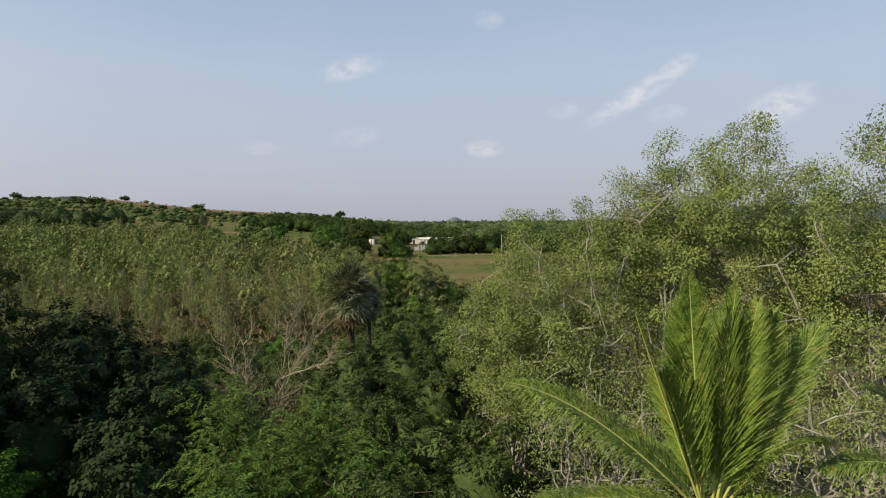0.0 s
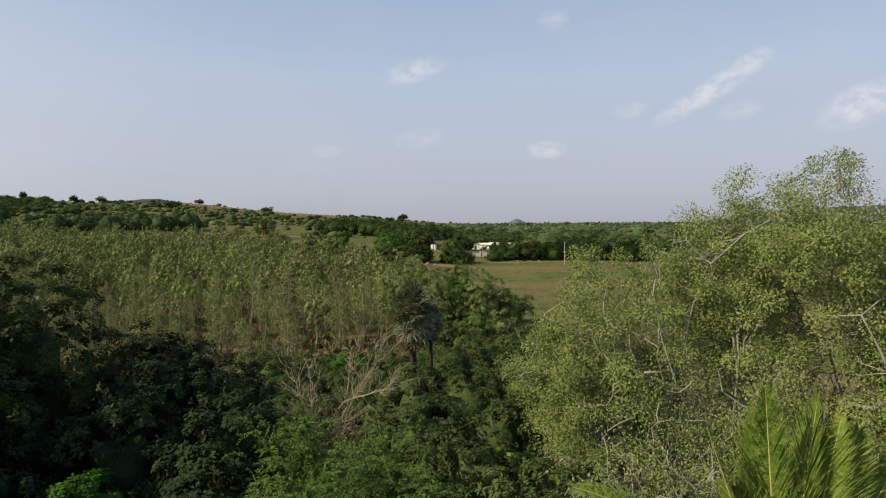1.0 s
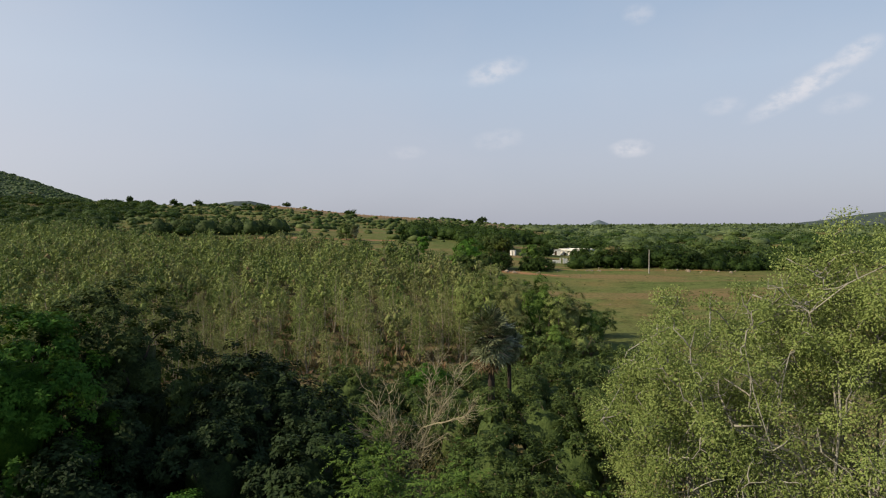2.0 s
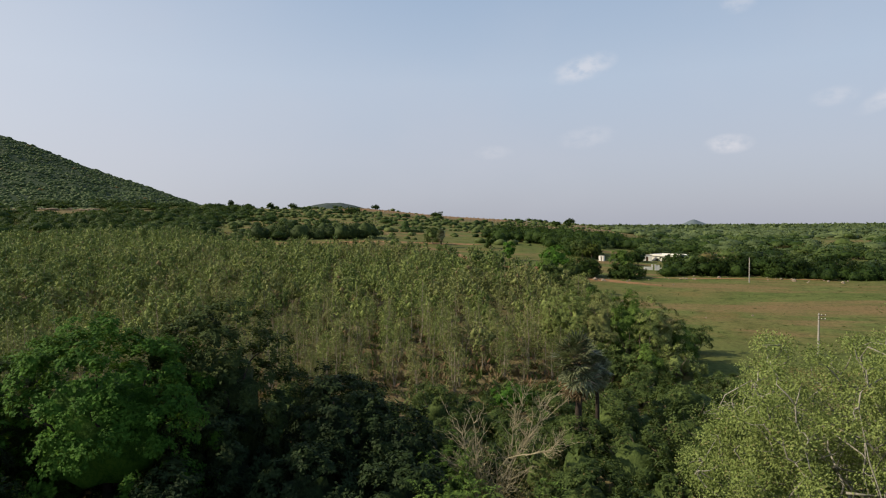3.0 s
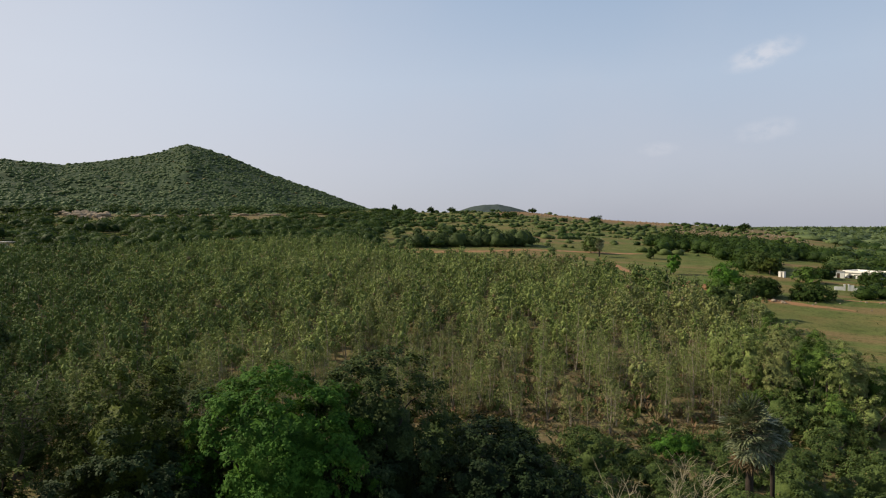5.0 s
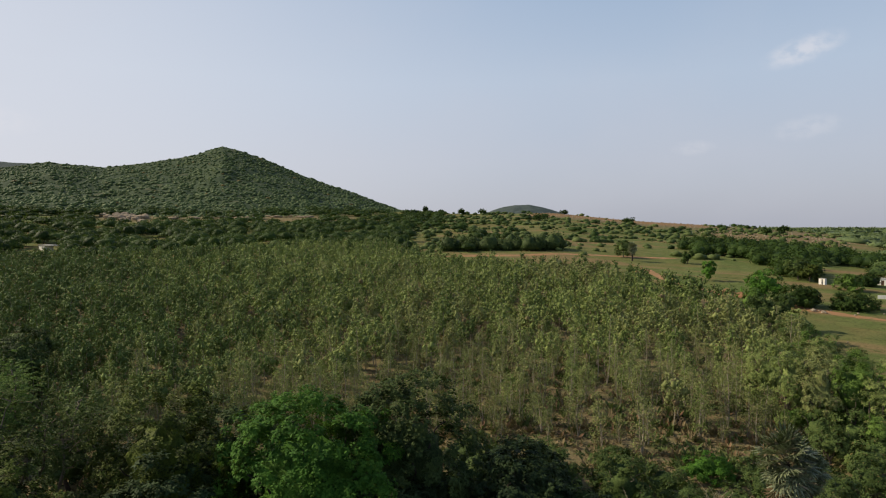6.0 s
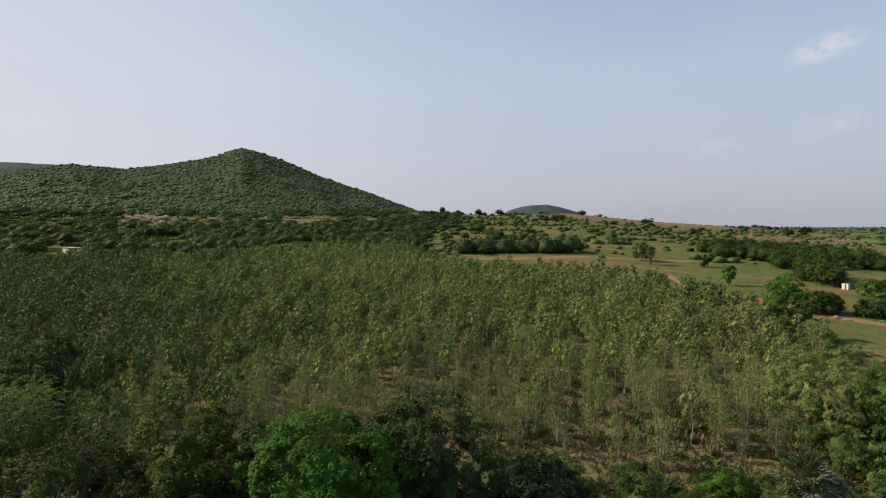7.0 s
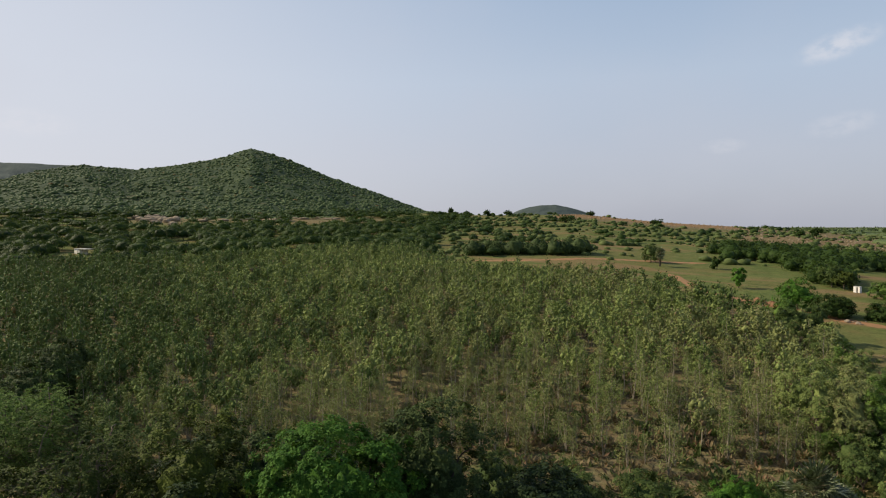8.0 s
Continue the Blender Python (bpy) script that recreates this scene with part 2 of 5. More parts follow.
LEAF_HILL = leaf_material("leaf_hill", (0.056, 0.092, 0.038), (0.112, 0.155, 0.06), dry_share=0.01, patch=0.03, own_tone=0.3, fine=0.8)
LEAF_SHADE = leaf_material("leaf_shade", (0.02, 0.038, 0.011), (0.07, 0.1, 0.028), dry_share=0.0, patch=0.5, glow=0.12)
# trees of the plain: distance haze is put in as a paler green
LEAF_PLAIN_HAZED = leaf_material("leaf_plain_hazed", (0.055, 0.085, 0.035), (0.14, 0.18, 0.072), dry_share=0.0, patch=0.03, fine=0.8)
LEAF_RIDGE = leaf_material("leaf_ridge", (0.07, 0.1, 0.03), (0.145, 0.175, 0.055), dry=(0.2, 0.15, 0.07), dry_share=0.0, patch=0.05, fine=1.5)
LEAF_FEATHER = leaf_material("leaf_feather", (0.022, 0.044, 0.007), (0.085, 0.115, 0.02), dry_share=0.02, patch=0.6, glow=0.07)
LEAF_DRY = leaf_material("leaf_dry", (0.12, 0.115, 0.048), (0.2, 0.185, 0.08), dry_share=0.1)
PALM_GREEN = leaf_material("palm_green", (0.09, 0.165, 0.023), (0.235, 0.325, 0.06), dry=(0.3, 0.27, 0.07), dry_share=0.05, patch=0.8, rough=0.4, gloss=0.3, glow=0.34)
PALM_RIB = surface("palm_rib", (0.46, 0.46, 0.14), (0.36, 0.4, 0.12), 2.0, 12.0, rough=0.5)
PALM_GREY = leaf_material("palm_grey", (0.04, 0.055, 0.025), (0.31, 0.345, 0.18), dry=(0.25, 0.2, 0.12), dry_share=0.06, patch=0.8, rough=0.4, gloss=0.45)
LEAF_STRAW = leaf_material("leaf_straw", (0.15, 0.115, 0.06), (0.27, 0.205, 0.11), dry=(0.24, 0.14, 0.08), dry_share=0.2, patch=0.1)
PALM_DRY = leaf_material("palm_dry", (0.07, 0.05, 0.028), (0.17, 0.12, 0.07), dry_share=0.1)


# ---- geometry helpers ----
class Soup:
    """Collects four-sided faces as arrays."""

    def __init__(self):
        self.v, self.q, self.n = [], [], 0

    def add(self, v, q):
        self.v.append(np.asarray(v, float).reshape(-1, 3))
        self.q.append(np.asarray(q, int).reshape(-1, 4) + self.n)
        self.n += len(self.v[-1])
        return self

    def tube(self, path, radii, sides=6):
        path, radii = np.asarray(path, float), np.asarray(radii, float)
        way = np.gradient(path, axis=0)
        way /= np.linalg.norm(way, axis=1)[:, None] + 1e-9
        ref = np.where(np.abs(way[:, 2:3]) > 0.9, [[1.0, 0, 0]], [[0, 0, 1.0]])
        a = np.cross(way, ref)
        a /= np.linalg.norm(a, axis=1)[:, None] + 1e-9
        b = np.cross(way, a)
        ang = np.arange(sides) * 2 * np.pi / sides
        ring = path[:, None] + radii[:, None, None] * (np.cos(ang)[None, :, None] * a[:, None] + np.sin(ang)[None, :, None] * b[:, None])
        i, j = np.meshgrid(np.arange(len(path) - 1), np.arange(sides), indexing="ij")
        k = (j + 1) % sides
        return self.add(ring, np.stack([i * sides + j, i * sides + k, (i + 1) * sides + k, (i + 1) * sides + j], -1))

    def leaves(self, at, normal, along, length, width, fold=0.12):
        """Diamond leaves from their stalk ends; along is the way that they point."""
        at, n, d = (np.asarray(k, float) for k in (at, normal, along))
        d = d / (np.linalg.norm(d, axis=1)[:, None] + 1e-9)
        s = np.cross(d, n)
        s /= np.linalg.norm(s, axis=1)[:, None] + 1e-9
        up = np.cross(s, d)
        length, width = np.broadcast_to(length, len(at))[:, None], np.broadcast_to(width, len(at))[:, None]
        mid = at + d * length * 0.45 + up * width * fold
        v = np.stack([at, mid + s * width / 2, at + d * length - up * width * fold, mid - s * width / 2], 1)
        return self.add(v, np.arange(4 * len(at)).reshape(-1, 4))

    def box(self, x0, x1, y0, y1, z0, z1):
        v = [(x, y, z) for z in (z0, z1) for y in (y0, y1) for x in (x0, x1)]
        return self.add(v, [(0, 2, 3, 1), (4, 5, 7, 6), (0, 1, 5, 4), (2, 6, 7, 3), (0, 4, 6, 2), (1, 3, 7, 5)])

    def arrays(self):
        return np.concatenate(self.v), np.concatenate(self.q)


def quad_mesh(name, soup, material, smooth=False):
    v, q = soup.arrays() if isinstance(soup, Soup) else soup
    me = bpy.data.meshes.new(name)
    me.vertices.add(len(v))
    me.vertices.foreach_set("co", np.ascontiguousarray(v, np.float32).ravel())
    me.loops.add(4 * len(q))
    me.loops.foreach_set("vertex_index", np.ascontiguousarray(q, np.int32).ravel())
    me.polygons.add(len(q))
    me.polygons.foreach_set("loop_start", np.arange(0, 4 * len(q), 4, dtype=np.int32))
    me.polygons.foreach_set("use_smooth", np.full(len(q), smooth))
    me.update(calc_edges=True)
    me.materials.append(material)
    return me


def part(name, soup, material, parent=None, label="", smooth=False):
    """One mesh object under a thing or a part; soup may be a finished mesh."""
    me = soup if isinstance(soup, bpy.types.Mesh) else quad_mesh(name, soup, material, smooth)
    ob = new(name, me)
    if parent:
        ob.parent = parent
    return tagged(ob, label) if label else ob


def thing(name, at, label, category, group="", kind="", turn=0.0, size=1.0):
    ob = new(name)
    ob.empty_display_size = 0.2
    ob.matrix_basis = pose(*at, 0, 0, turn) @ Matrix.Scale(size, 4)
    return tagged(ob, label, category, group, kind)


def unit(rng, n):
    v = rng.normal(size=(n, 3))
    return v / np.linalg.norm(v, axis=1)[:, None]


# ---- the lie of the land ----
def ground_z(x, y):
    """Flat scrub near the camera, a pasture rising ahead, and a long slope up to a low ridge on one side."""
    x, y = np.asarray(x, float), np.asarray(y, float)
    r = np.hypot(x, y)
    az = np.degrees(np.arctan2(x, y))
    base = np.interp(r, [0, 95, 200, 270, 600, 1000, 2500], [-4.5, -4.5, 0.3, 1, 2, 2, 0])
    rise = np.interp(r, [85, 200, 330, 450, 600, 800, 950, 1500], [0, 2.5, 8.5, 14.5, 23, 36, 34, 6])
    high = np.interp(r, [85, 200, 330, 450, 600, 800, 1100], [0, 2.5, 8.5, 15, 25, 40, 52])
    w = np.interp(az, [-100, -28, -20, -14, -8, -1, 60, 80], [1.08, 1.04, 0.72, 0.55, 0.36, 0, 0, 0.2])
    k = np.where(az > 90, 0, np.clip((-38 - az) / 8, 0, 1))
    wave = np.sin(x * 0.031 + 1.3) * np.sin(y * 0.027 + 0.4) * np.clip((r - 60) / 200, 0, 1) * 0.5
    return base + w * (rise * (1 - k) + high * k) + wave


def polar(az, r):
    a = np.radians(az)
    return np.stack(np.broadcast_arrays(np.sin(a) * r, np.cos(a) * r), -1)


# plan of the plantation: its edge, corner by corner
FIELD = [(-11, 90), (-5, 102), (-11, 106), (-15, 125), (-19, 138), (-28, 160), (-39, 171), (-54, 182), (-66, 190), (-80, 206), (-94, 206), (-118, 200), (-136, 192),
         (-160, 200), (-186, 212), (-226, 240), (-246, 228), (-250, 194), (-254, 164), (-262, 140), (-276, 98), (-284, 50), (-280, 0), (-120, -5), (-84, 22), (-66, 44),
         (-54, 60), (-43, 66), (-26, 74)]
TRACKS = [([(-186, 236), (-164, 255), (-151, 271), (-142, 287), (-131, 297), (-117, 306), (-98, 320)], 4.0), ([(-97, 262), (-68, 218), (-50, 204), (-36, 199), (-23, 190), (-4, 186)], 2.8),
          ([(2, 98), (-8, 112), (-16, 126), (-22, 142)], 3.5), ([(-12, 203), (16, 206), (45, 208)], 1.6)]


def edge_distance(x, y, ring):
    """Signed distance to the edge of a plan: positive inside."""
    x, y = np.asarray(x, float), np.asarray(y, float)
    inside, best = np.zeros(x.shape, bool), np.full(x.shape, 1e9)
    for (x0, y0), (x1, y1) in zip(ring, ring[1:] + ring[:1]):
        cross = ((y0 > y) != (y1 > y)) & (x < (x1 - x0) * (y - y0) / (y1 - y0 + 1e-12) + x0)
        inside ^= cross
        best = np.minimum(best, line_distance(x, y, [(x0, y0), (x1, y1)]))
    return np.where(inside, best, -best)


def line_distance(x, y, pts):
    best = np.full(np.shape(x), 1e9)
    for (x0, y0), (x1, y1) in zip(pts, pts[1:]):
        dx, dy = x1 - x0, y1 - y0
        t = np.clip(((x - x0) * dx + (y - y0) * dy) / (dx * dx + dy * dy), 0, 1)
        best = np.minimum(best, np.hypot(x - x0 - t * dx, y - y0 - t * dy))
    return best


def grid_mesh(name, xyz, material, close=False):
    n, m = xyz.shape[:2]
    i, j = np.meshgrid(np.arange(n - 1), np.arange(m if close else m - 1), indexing="ij")
    k = (j + 1) % m
    q = np.stack([i * m + j, i * m + k, (i + 1) * m + k, (i + 1) * m + j], -1).reshape(-1, 4)
    return quad_mesh(name, (xyz.reshape(-1, 3), q), material, True)


def build_ground():
    az = np.concatenate([np.arange(-100, 45, 0.7), np.arange(45, 260, 5.0)])
    r = np.concatenate([[0.001, 2.5], np.geomspace(6, 420, 150), np.geomspace(430, 4900, 50)])
    p = polar(az[None], r[:, None])
    z = ground_z(p[..., 0], p[..., 1])
    z = z + np.array([[noise.noise((a * 0.15, b * 0.15, 0)) for a, b in row] for row in p]) * np.clip(r / 400, 0.05, 0.12)[:, None]
    me = grid_mesh("ground", np.dstack([p, z]), GROUND, True)
    x, y = p[..., 0].ravel(), p[..., 1].ravel()
    soil = np.clip(edge_distance(x, y, FIELD) / 6 + 0.4, 0, 0.68)
    rr, aa = np.hypot(x, y), np.degrees(np.arctan2(x, y))
    # bare ground on the ridge, the red bank and the rocky rise below the hill; open red earth under the near thicket
    soil = np.maximum(soil, np.clip(1.2 - np.abs(rr - 740) / 300, 0, 0.15) * ((aa > -40) & (aa < -4)))
    soil = np.maximum(soil, np.clip(1 - np.abs(rr - 650) / 90, 0, 0.62) * ((aa > -68) & (aa < -46)))
    soil = np.maximum(soil, np.clip(1.4 - np.abs(rr - 780) / 110, 0, 0.85) * ((aa > -30) & (aa < -15)))
    soil = np.maximum(soil, np.clip(1.3 - np.abs(rr - 640) / 200, 0, 0.78) * ((aa > -15) & (aa < -5)))
    soil = np.maximum(soil, np.clip((95 - rr) / 20, 0, 0.6))
    soil = np.maximum(soil, np.clip(1.5 - np.hypot((x + 20.5) / 3.6, (y - 36) / 2.2), 0, 1))
    at = me.attributes.new("soil", "FLOAT", "POINT")
    at.data.foreach_set("value", soil.astype(np.float32))
    tagged(new("ground", me), "dry grassland with open red soil and worn tracks", "ground", kind="structure")


build_ground()


def build_tracks():
    """Worn strips of red soil that lie on the grass, with ragged edges."""
    rng = np.random.default_rng(3)
    for pts, half in TRACKS:
        pts = np.array(pts, float)
        run = np.concatenate([[0], np.cumsum(np.hypot(*np.diff(pts, axis=0).T))])
        s = np.arange(0, run[-1], 1.2)
        mid = np.column_stack([np.interp(s, run, pts[:, k]) for k in (0, 1)])
        way = np.gradient(mid, axis=0)
        side = np.column_stack([-way[:, 1], way[:, 0]]) / np.linalg.norm(way, axis=1)[:, None]
        wide = half * (0.75 + 0.45 * np.array([noise.noise((u * 0.09, half, 2.0)) for u in s])) * np.clip(np.minimum(s, run[-1] - s) / 8, 0.05, 1)
        rows = []
        for k in np.linspace(-1, 1, 5):
            rag = rng.normal(size=len(s)) * 0.3 * abs(k) * half * 0.4
            p = mid + side * (k * wide + rag)[:, None]
            rows.append(np.column_stack([p, ground_z(p[:, 0], p[:, 1]) + 0.1 - 0.07 * abs(k)]))
        tagged(new("dirt_track", grid_mesh("dirt_track", np.stack(rows), TRACK)), "worn red soil track across the grass", "track", kind="structure")


build_tracks()


def hill(name, label, az, el, eye, r0, rc, r1, material, rough=6.0, power=1.2, base=None):
    """A hill whose crest stands at the distance rc; az and el give its outline from the height eye."""
    a = np.arange(az[0], az[-1] + 0.01, 0.3 if rc < 1500 else 0.15)
    crest = eye + np.tan(np.radians(np.interp(a, az, el))) * rc
    r = np.concatenate([np.linspace(r0, rc, 34), np.linspace(rc, r1, 12)[1:]])
    p = polar(a[:, None], r[None])
    s = np.where(r <= rc, (r - r0) / (rc - r0), 1 - (r - rc) / (r1 - rc) * 1.05)[None]
    foot = ground_z(*polar(a, r0).T)[:, None] - 3 if base is None else base
    z = foot + (crest[:, None] - foot) * np.clip(s, 0, 1) ** power
    amp = rough * np.sin(np.clip(s, 0, 1) * np.pi) + 0.25 * rough * s
    k = 1 / (rough * 9)
    z = z + amp * np.array([[noise.fractal((u * k, v * k, 3.0), 0.8, 2.1, 5) for u, v in row] for row in p])
    me = grid_mesh(name, np.dstack([p, z]), material)
    tagged(new(name, me), label, "hill", kind="structure")
    return a, r, p, z


MOUNTAIN = hill("mountain", "cone-shaped hill covered in green scrub", [-118, -100, -90, -76, -73, -70.2, -66.5, -63, -60, -57.4, -56, -54, -50, -46, -42, -40, -37, -33],
                [1.2, 1.8, 2.2, 3.5, 4.5, 5.0, 4.7, 5.3, 5.85, 6.85, 6.5, 5.9, 4.25, 2.85, 1.4, 0.9, 0.1, -1.5], 25.7, 640, 1150, 1750, SCRUB_HILL)
# the hills beyond carry painted haze in their material
hill("far_ridge", "distant hazy ridge of wooded hills", [-130, -110, -95, -84, -78, -74, -70, -66, -60], [1, 3.0, 4.4, 4.92, 4.9, 4.95, 4.9, 3.8, 2.0], 25.7, 1800, 2600, 3600, HAZED_HILL, 10)
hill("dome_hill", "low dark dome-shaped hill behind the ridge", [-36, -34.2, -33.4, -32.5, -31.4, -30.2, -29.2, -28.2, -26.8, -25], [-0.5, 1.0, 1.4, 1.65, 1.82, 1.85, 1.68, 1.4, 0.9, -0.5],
     25.7, 1900, 2300, 2900, HAZED_HILL, 5)
hill("far_peak", "small peak on the horizon, painted haze blue", [-0.6, 0.1, 0.5, 0.85, 1.0, 1.15, 1.5, 2.0, 2.6], [-0.3, -0.18, 0.04, 0.2, 0.24, 0.2, 0.04, -0.16, -0.3], 20.0, 3700, 4000, 4300, HAZED_PEAK, 2, base=-6)
hill("wooded_rise", "long low wooded hill on the horizon", [12, 15.5, 18.4, 21.6, 26, 32, 40, 50, 60], [-0.5, -0.19, 0.18, 0.72, 1.0, 1.1, 0.8, 0.3, -0.5], 14.2, 2100, 2500, 3100, HAZED_HILL, 5, base=-3)


# ---- plants ----
def crown_leaves(soup, rng, spots, radius, count, length, width, droop=0.25, outward=None, spread=0.9, heart=0):
    """Leaves in loose balls round the given spots."""
    n = len(spots)
    c = np.repeat(spots, count, 0)
    rad = np.repeat(np.broadcast_to(radius, n), count)[:, None]
    u = unit(rng, len(c))
    deep = rng.uniform(0.5, 1.08, (len(c), 1)) if heart else rng.random((len(c), 1)) ** 0.45
    p = c + u * rad * deep * [1, 1, 0.75]
    nrm = (u + [0, 0, 0.25] if heart else u * 0.6 + [0, 0, 0.7]) + rng.normal(size=p.shape) * spread * (0.32 if heart else 0.5)
    if outward is not None:
        nrm = nrm + np.repeat(outward, count, 0) * 0.5
    d = u + rng.normal(size=p.shape) * 0.7 - [0, 0, droop]
    k = rng.uniform(0.7, 1.3, len(p))
    soup.leaves(p, nrm, d, length * k, width * k)
    if heart:
        clump_hearts(soup, rng, spots, radius)


def clump_hearts(soup, rng, spots, radius, size=0.38, rings=4, sides=6, jag=0.48, flat=0.85):
    """Uneven closed lumps that fill the inside of each leaf clump."""
    t, s = np.meshgrid(np.linspace(0.08, 0.92, rings) * np.pi, np.arange(sides) * 2 * np.pi / sides, indexing="ij")
    ball = np.stack([np.sin(t) * np.cos(s), np.sin(t) * np.sin(s), np.cos(t) * flat], -1).reshape(1, -1, 3)
    n = len(spots)
    v = np.asarray(spots)[:, None] + ball * (np.broadcast_to(radius, n)[:, None, None] * size) * rng.uniform(1 - jag, 1 + jag, (n, rings * sides, 1))
    i, j = np.meshgrid(np.arange(rings - 1), np.arange(sides), indexing="ij")
    k = (j + 1) % sides
    q = np.stack([i * sides + j, (i + 1) * sides + j, (i + 1) * sides + k, i * sides + k], -1).reshape(1, -1, 4)
    soup.add(v, q + (np.arange(n) * rings * sides)[:, None, None])


def rosettes(soup, rng, spots, facing, count, length, width, cup=0.5):
    """Leafy twig ends: each spreads a ring of leaves round the way that it faces."""
    n = len(spots)
    f = facing / (np.linalg.norm(facing, axis=1)[:, None] + 1e-9)
    a = np.cross(f, unit(rng, n))
    a /= np.linalg.norm(a, axis=1)[:, None] + 1e-9
    b = np.cross(f, a)
    ang = (np.arange(count)[None] * 2.4 + rng.uniform(0, 6.3, (n, 1)) + rng.normal(size=(n, count)) * 0.3)[..., None]
    d = np.cos(ang) * a[:, None] + np.sin(ang) * b[:, None] + f[:, None] * rng.uniform(-0.15, cup, (n, count, 1)) - [0, 0, 0.2]
    at = spots[:, None] + d * 0.03 + f[:, None] * rng.uniform(-0.6, 0.35, (n, count, 1)) * length
    nrm = f[:, None] + [0, 0, 0.25] + rng.normal(size=d.shape) * 0.3
    k = np.repeat(rng.uniform(0.7, 1.3, n), count)
    soup.leaves(at.reshape(-1, 3), nrm.reshape(-1, 3), d.reshape(-1, 3), length * k, width * k)


def tufted_crown(soup, rng, spots, out, radius, tufts, leaf, centre, radii, leaves=10, heart=0.7):
    """Boughs set all over with leafy twig ends, round a closed uneven body of inner leaves."""
    n = len(spots)
    u = unit(rng, n * tufts)
    o = np.repeat(out, tufts, 0)
    u = u + o * 0.75 + [0, 0, 0.2]
    u /= np.linalg.norm(u, axis=1)[:, None] + 1e-9
    rad = np.repeat(radius, tufts)[:, None] * rng.uniform(0.6, 1.12, (n * tufts, 1))
    rosettes(soup, rng, np.repeat(spots, tufts, 0) + u * rad * [1, 1, 0.72], u * 0.8 + o * 0.3 + [0, 0, 0.45], leaves, *leaf)
    if heart:
        rings, sides = 10, 16
        t, a = np.meshgrid(np.linspace(0.02, 0.68, rings) * np.pi, np.arange(sides) * 2 * np.pi / sides, indexing="ij")
        v = np.stack([np.sin(t) * np.cos(a), np.sin(t) * np.sin(a), np.cos(t)], -1).reshape(-1, 3)
        off = rng.uniform(0, 50)
        bump = np.array([0.3 * noise.noise((k[0] * 2.4 + off, k[1] * 2.4, k[2] * 2.4)) + 0.25 * noise.noise((k[0] * 6 + off, k[1] * 6, k[2] * 6)) for k in v])
        i, j = np.meshgrid(np.arange(rings - 1), np.arange(sides), indexing="ij")
        k = (j + 1) % sides
        soup.add(centre + v * (heart * (1 + bump))[:, None] * radii, np.stack([i * sides + j, (i + 1) * sides + j, (i + 1) * sides + k, i * sides + k], -1))


def spray_leaves(soup, rng, spots, out, reach, count, length, width, sag=0.45):
    """Arching feathery sprays: narrow leaflets in pairs along drooping twigs."""
    for c, o in zip(spots, out):
        L = reach * rng.uniform(0.6, 1.3)
        t = np.linspace(0, 1, count)[:, None]
        mid = c + o * L * t + np.array([0, 0, 0.35]) * L * t - np.array([0, 0, sag]) * L * t * t * 1.6
        side = np.cross(o, [0, 0, 1.0])
        side /= np.linalg.norm(side) + 1e-9
        for sign in (-1, 1):
            d = side * sign + o * 0.6 - np.array([0, 0, 0.25]) + rng.normal(size=(count, 3)) * 0.25
            soup.leaves(mid, np.array([[0, 0, 1.0]]) + rng.normal(size=(count, 3)) * 0.35, d, length * (1.15 - 0.6 * t[:, 0]), width)


def lumpy_spots(rng, n, centre, radii, low=-0.55, inner=0.55):
    """Spots in the outer part of an uneven ball, few on its underside."""
    u = unit(rng, n * 3)
    u = u[u[:, 2] > low][:n]
    off = rng.uniform(0, 50)
    bump = np.array([noise.noise((k[0] * 1.7 + off, k[1] * 1.7, k[2] * 1.7)) for k in u])
    s = (inner + (1 - inner) * rng.random(len(u)) ** 0.6) * (1 + 0.26 * bump)
    return np.asarray(centre) + u * s[:, None] * np.asarray(radii), u


def bent(rng, a, b, n, wobble, lift=0.0):
    """A crooked way from a to b in n points."""
    t = np.linspace(0, 1, n)[:, None]
    a, b = np.asarray(a, float), np.asarray(b, float)
    size = np.linalg.norm(b - a)
    w = sum(np.sin(t * np.pi * k + rng.uniform(0, 6.3)) * rng.normal(size=3) / k for k in (1.3, 2.7, 4.6, 7.1))
    w = (w - w[:1] * (1 - t) - w[-1:] * t) * wobble * 0.16 * size
    return a + (b - a) * t + w + np.sin(t * np.pi) * np.array([0, 0, lift]) * size


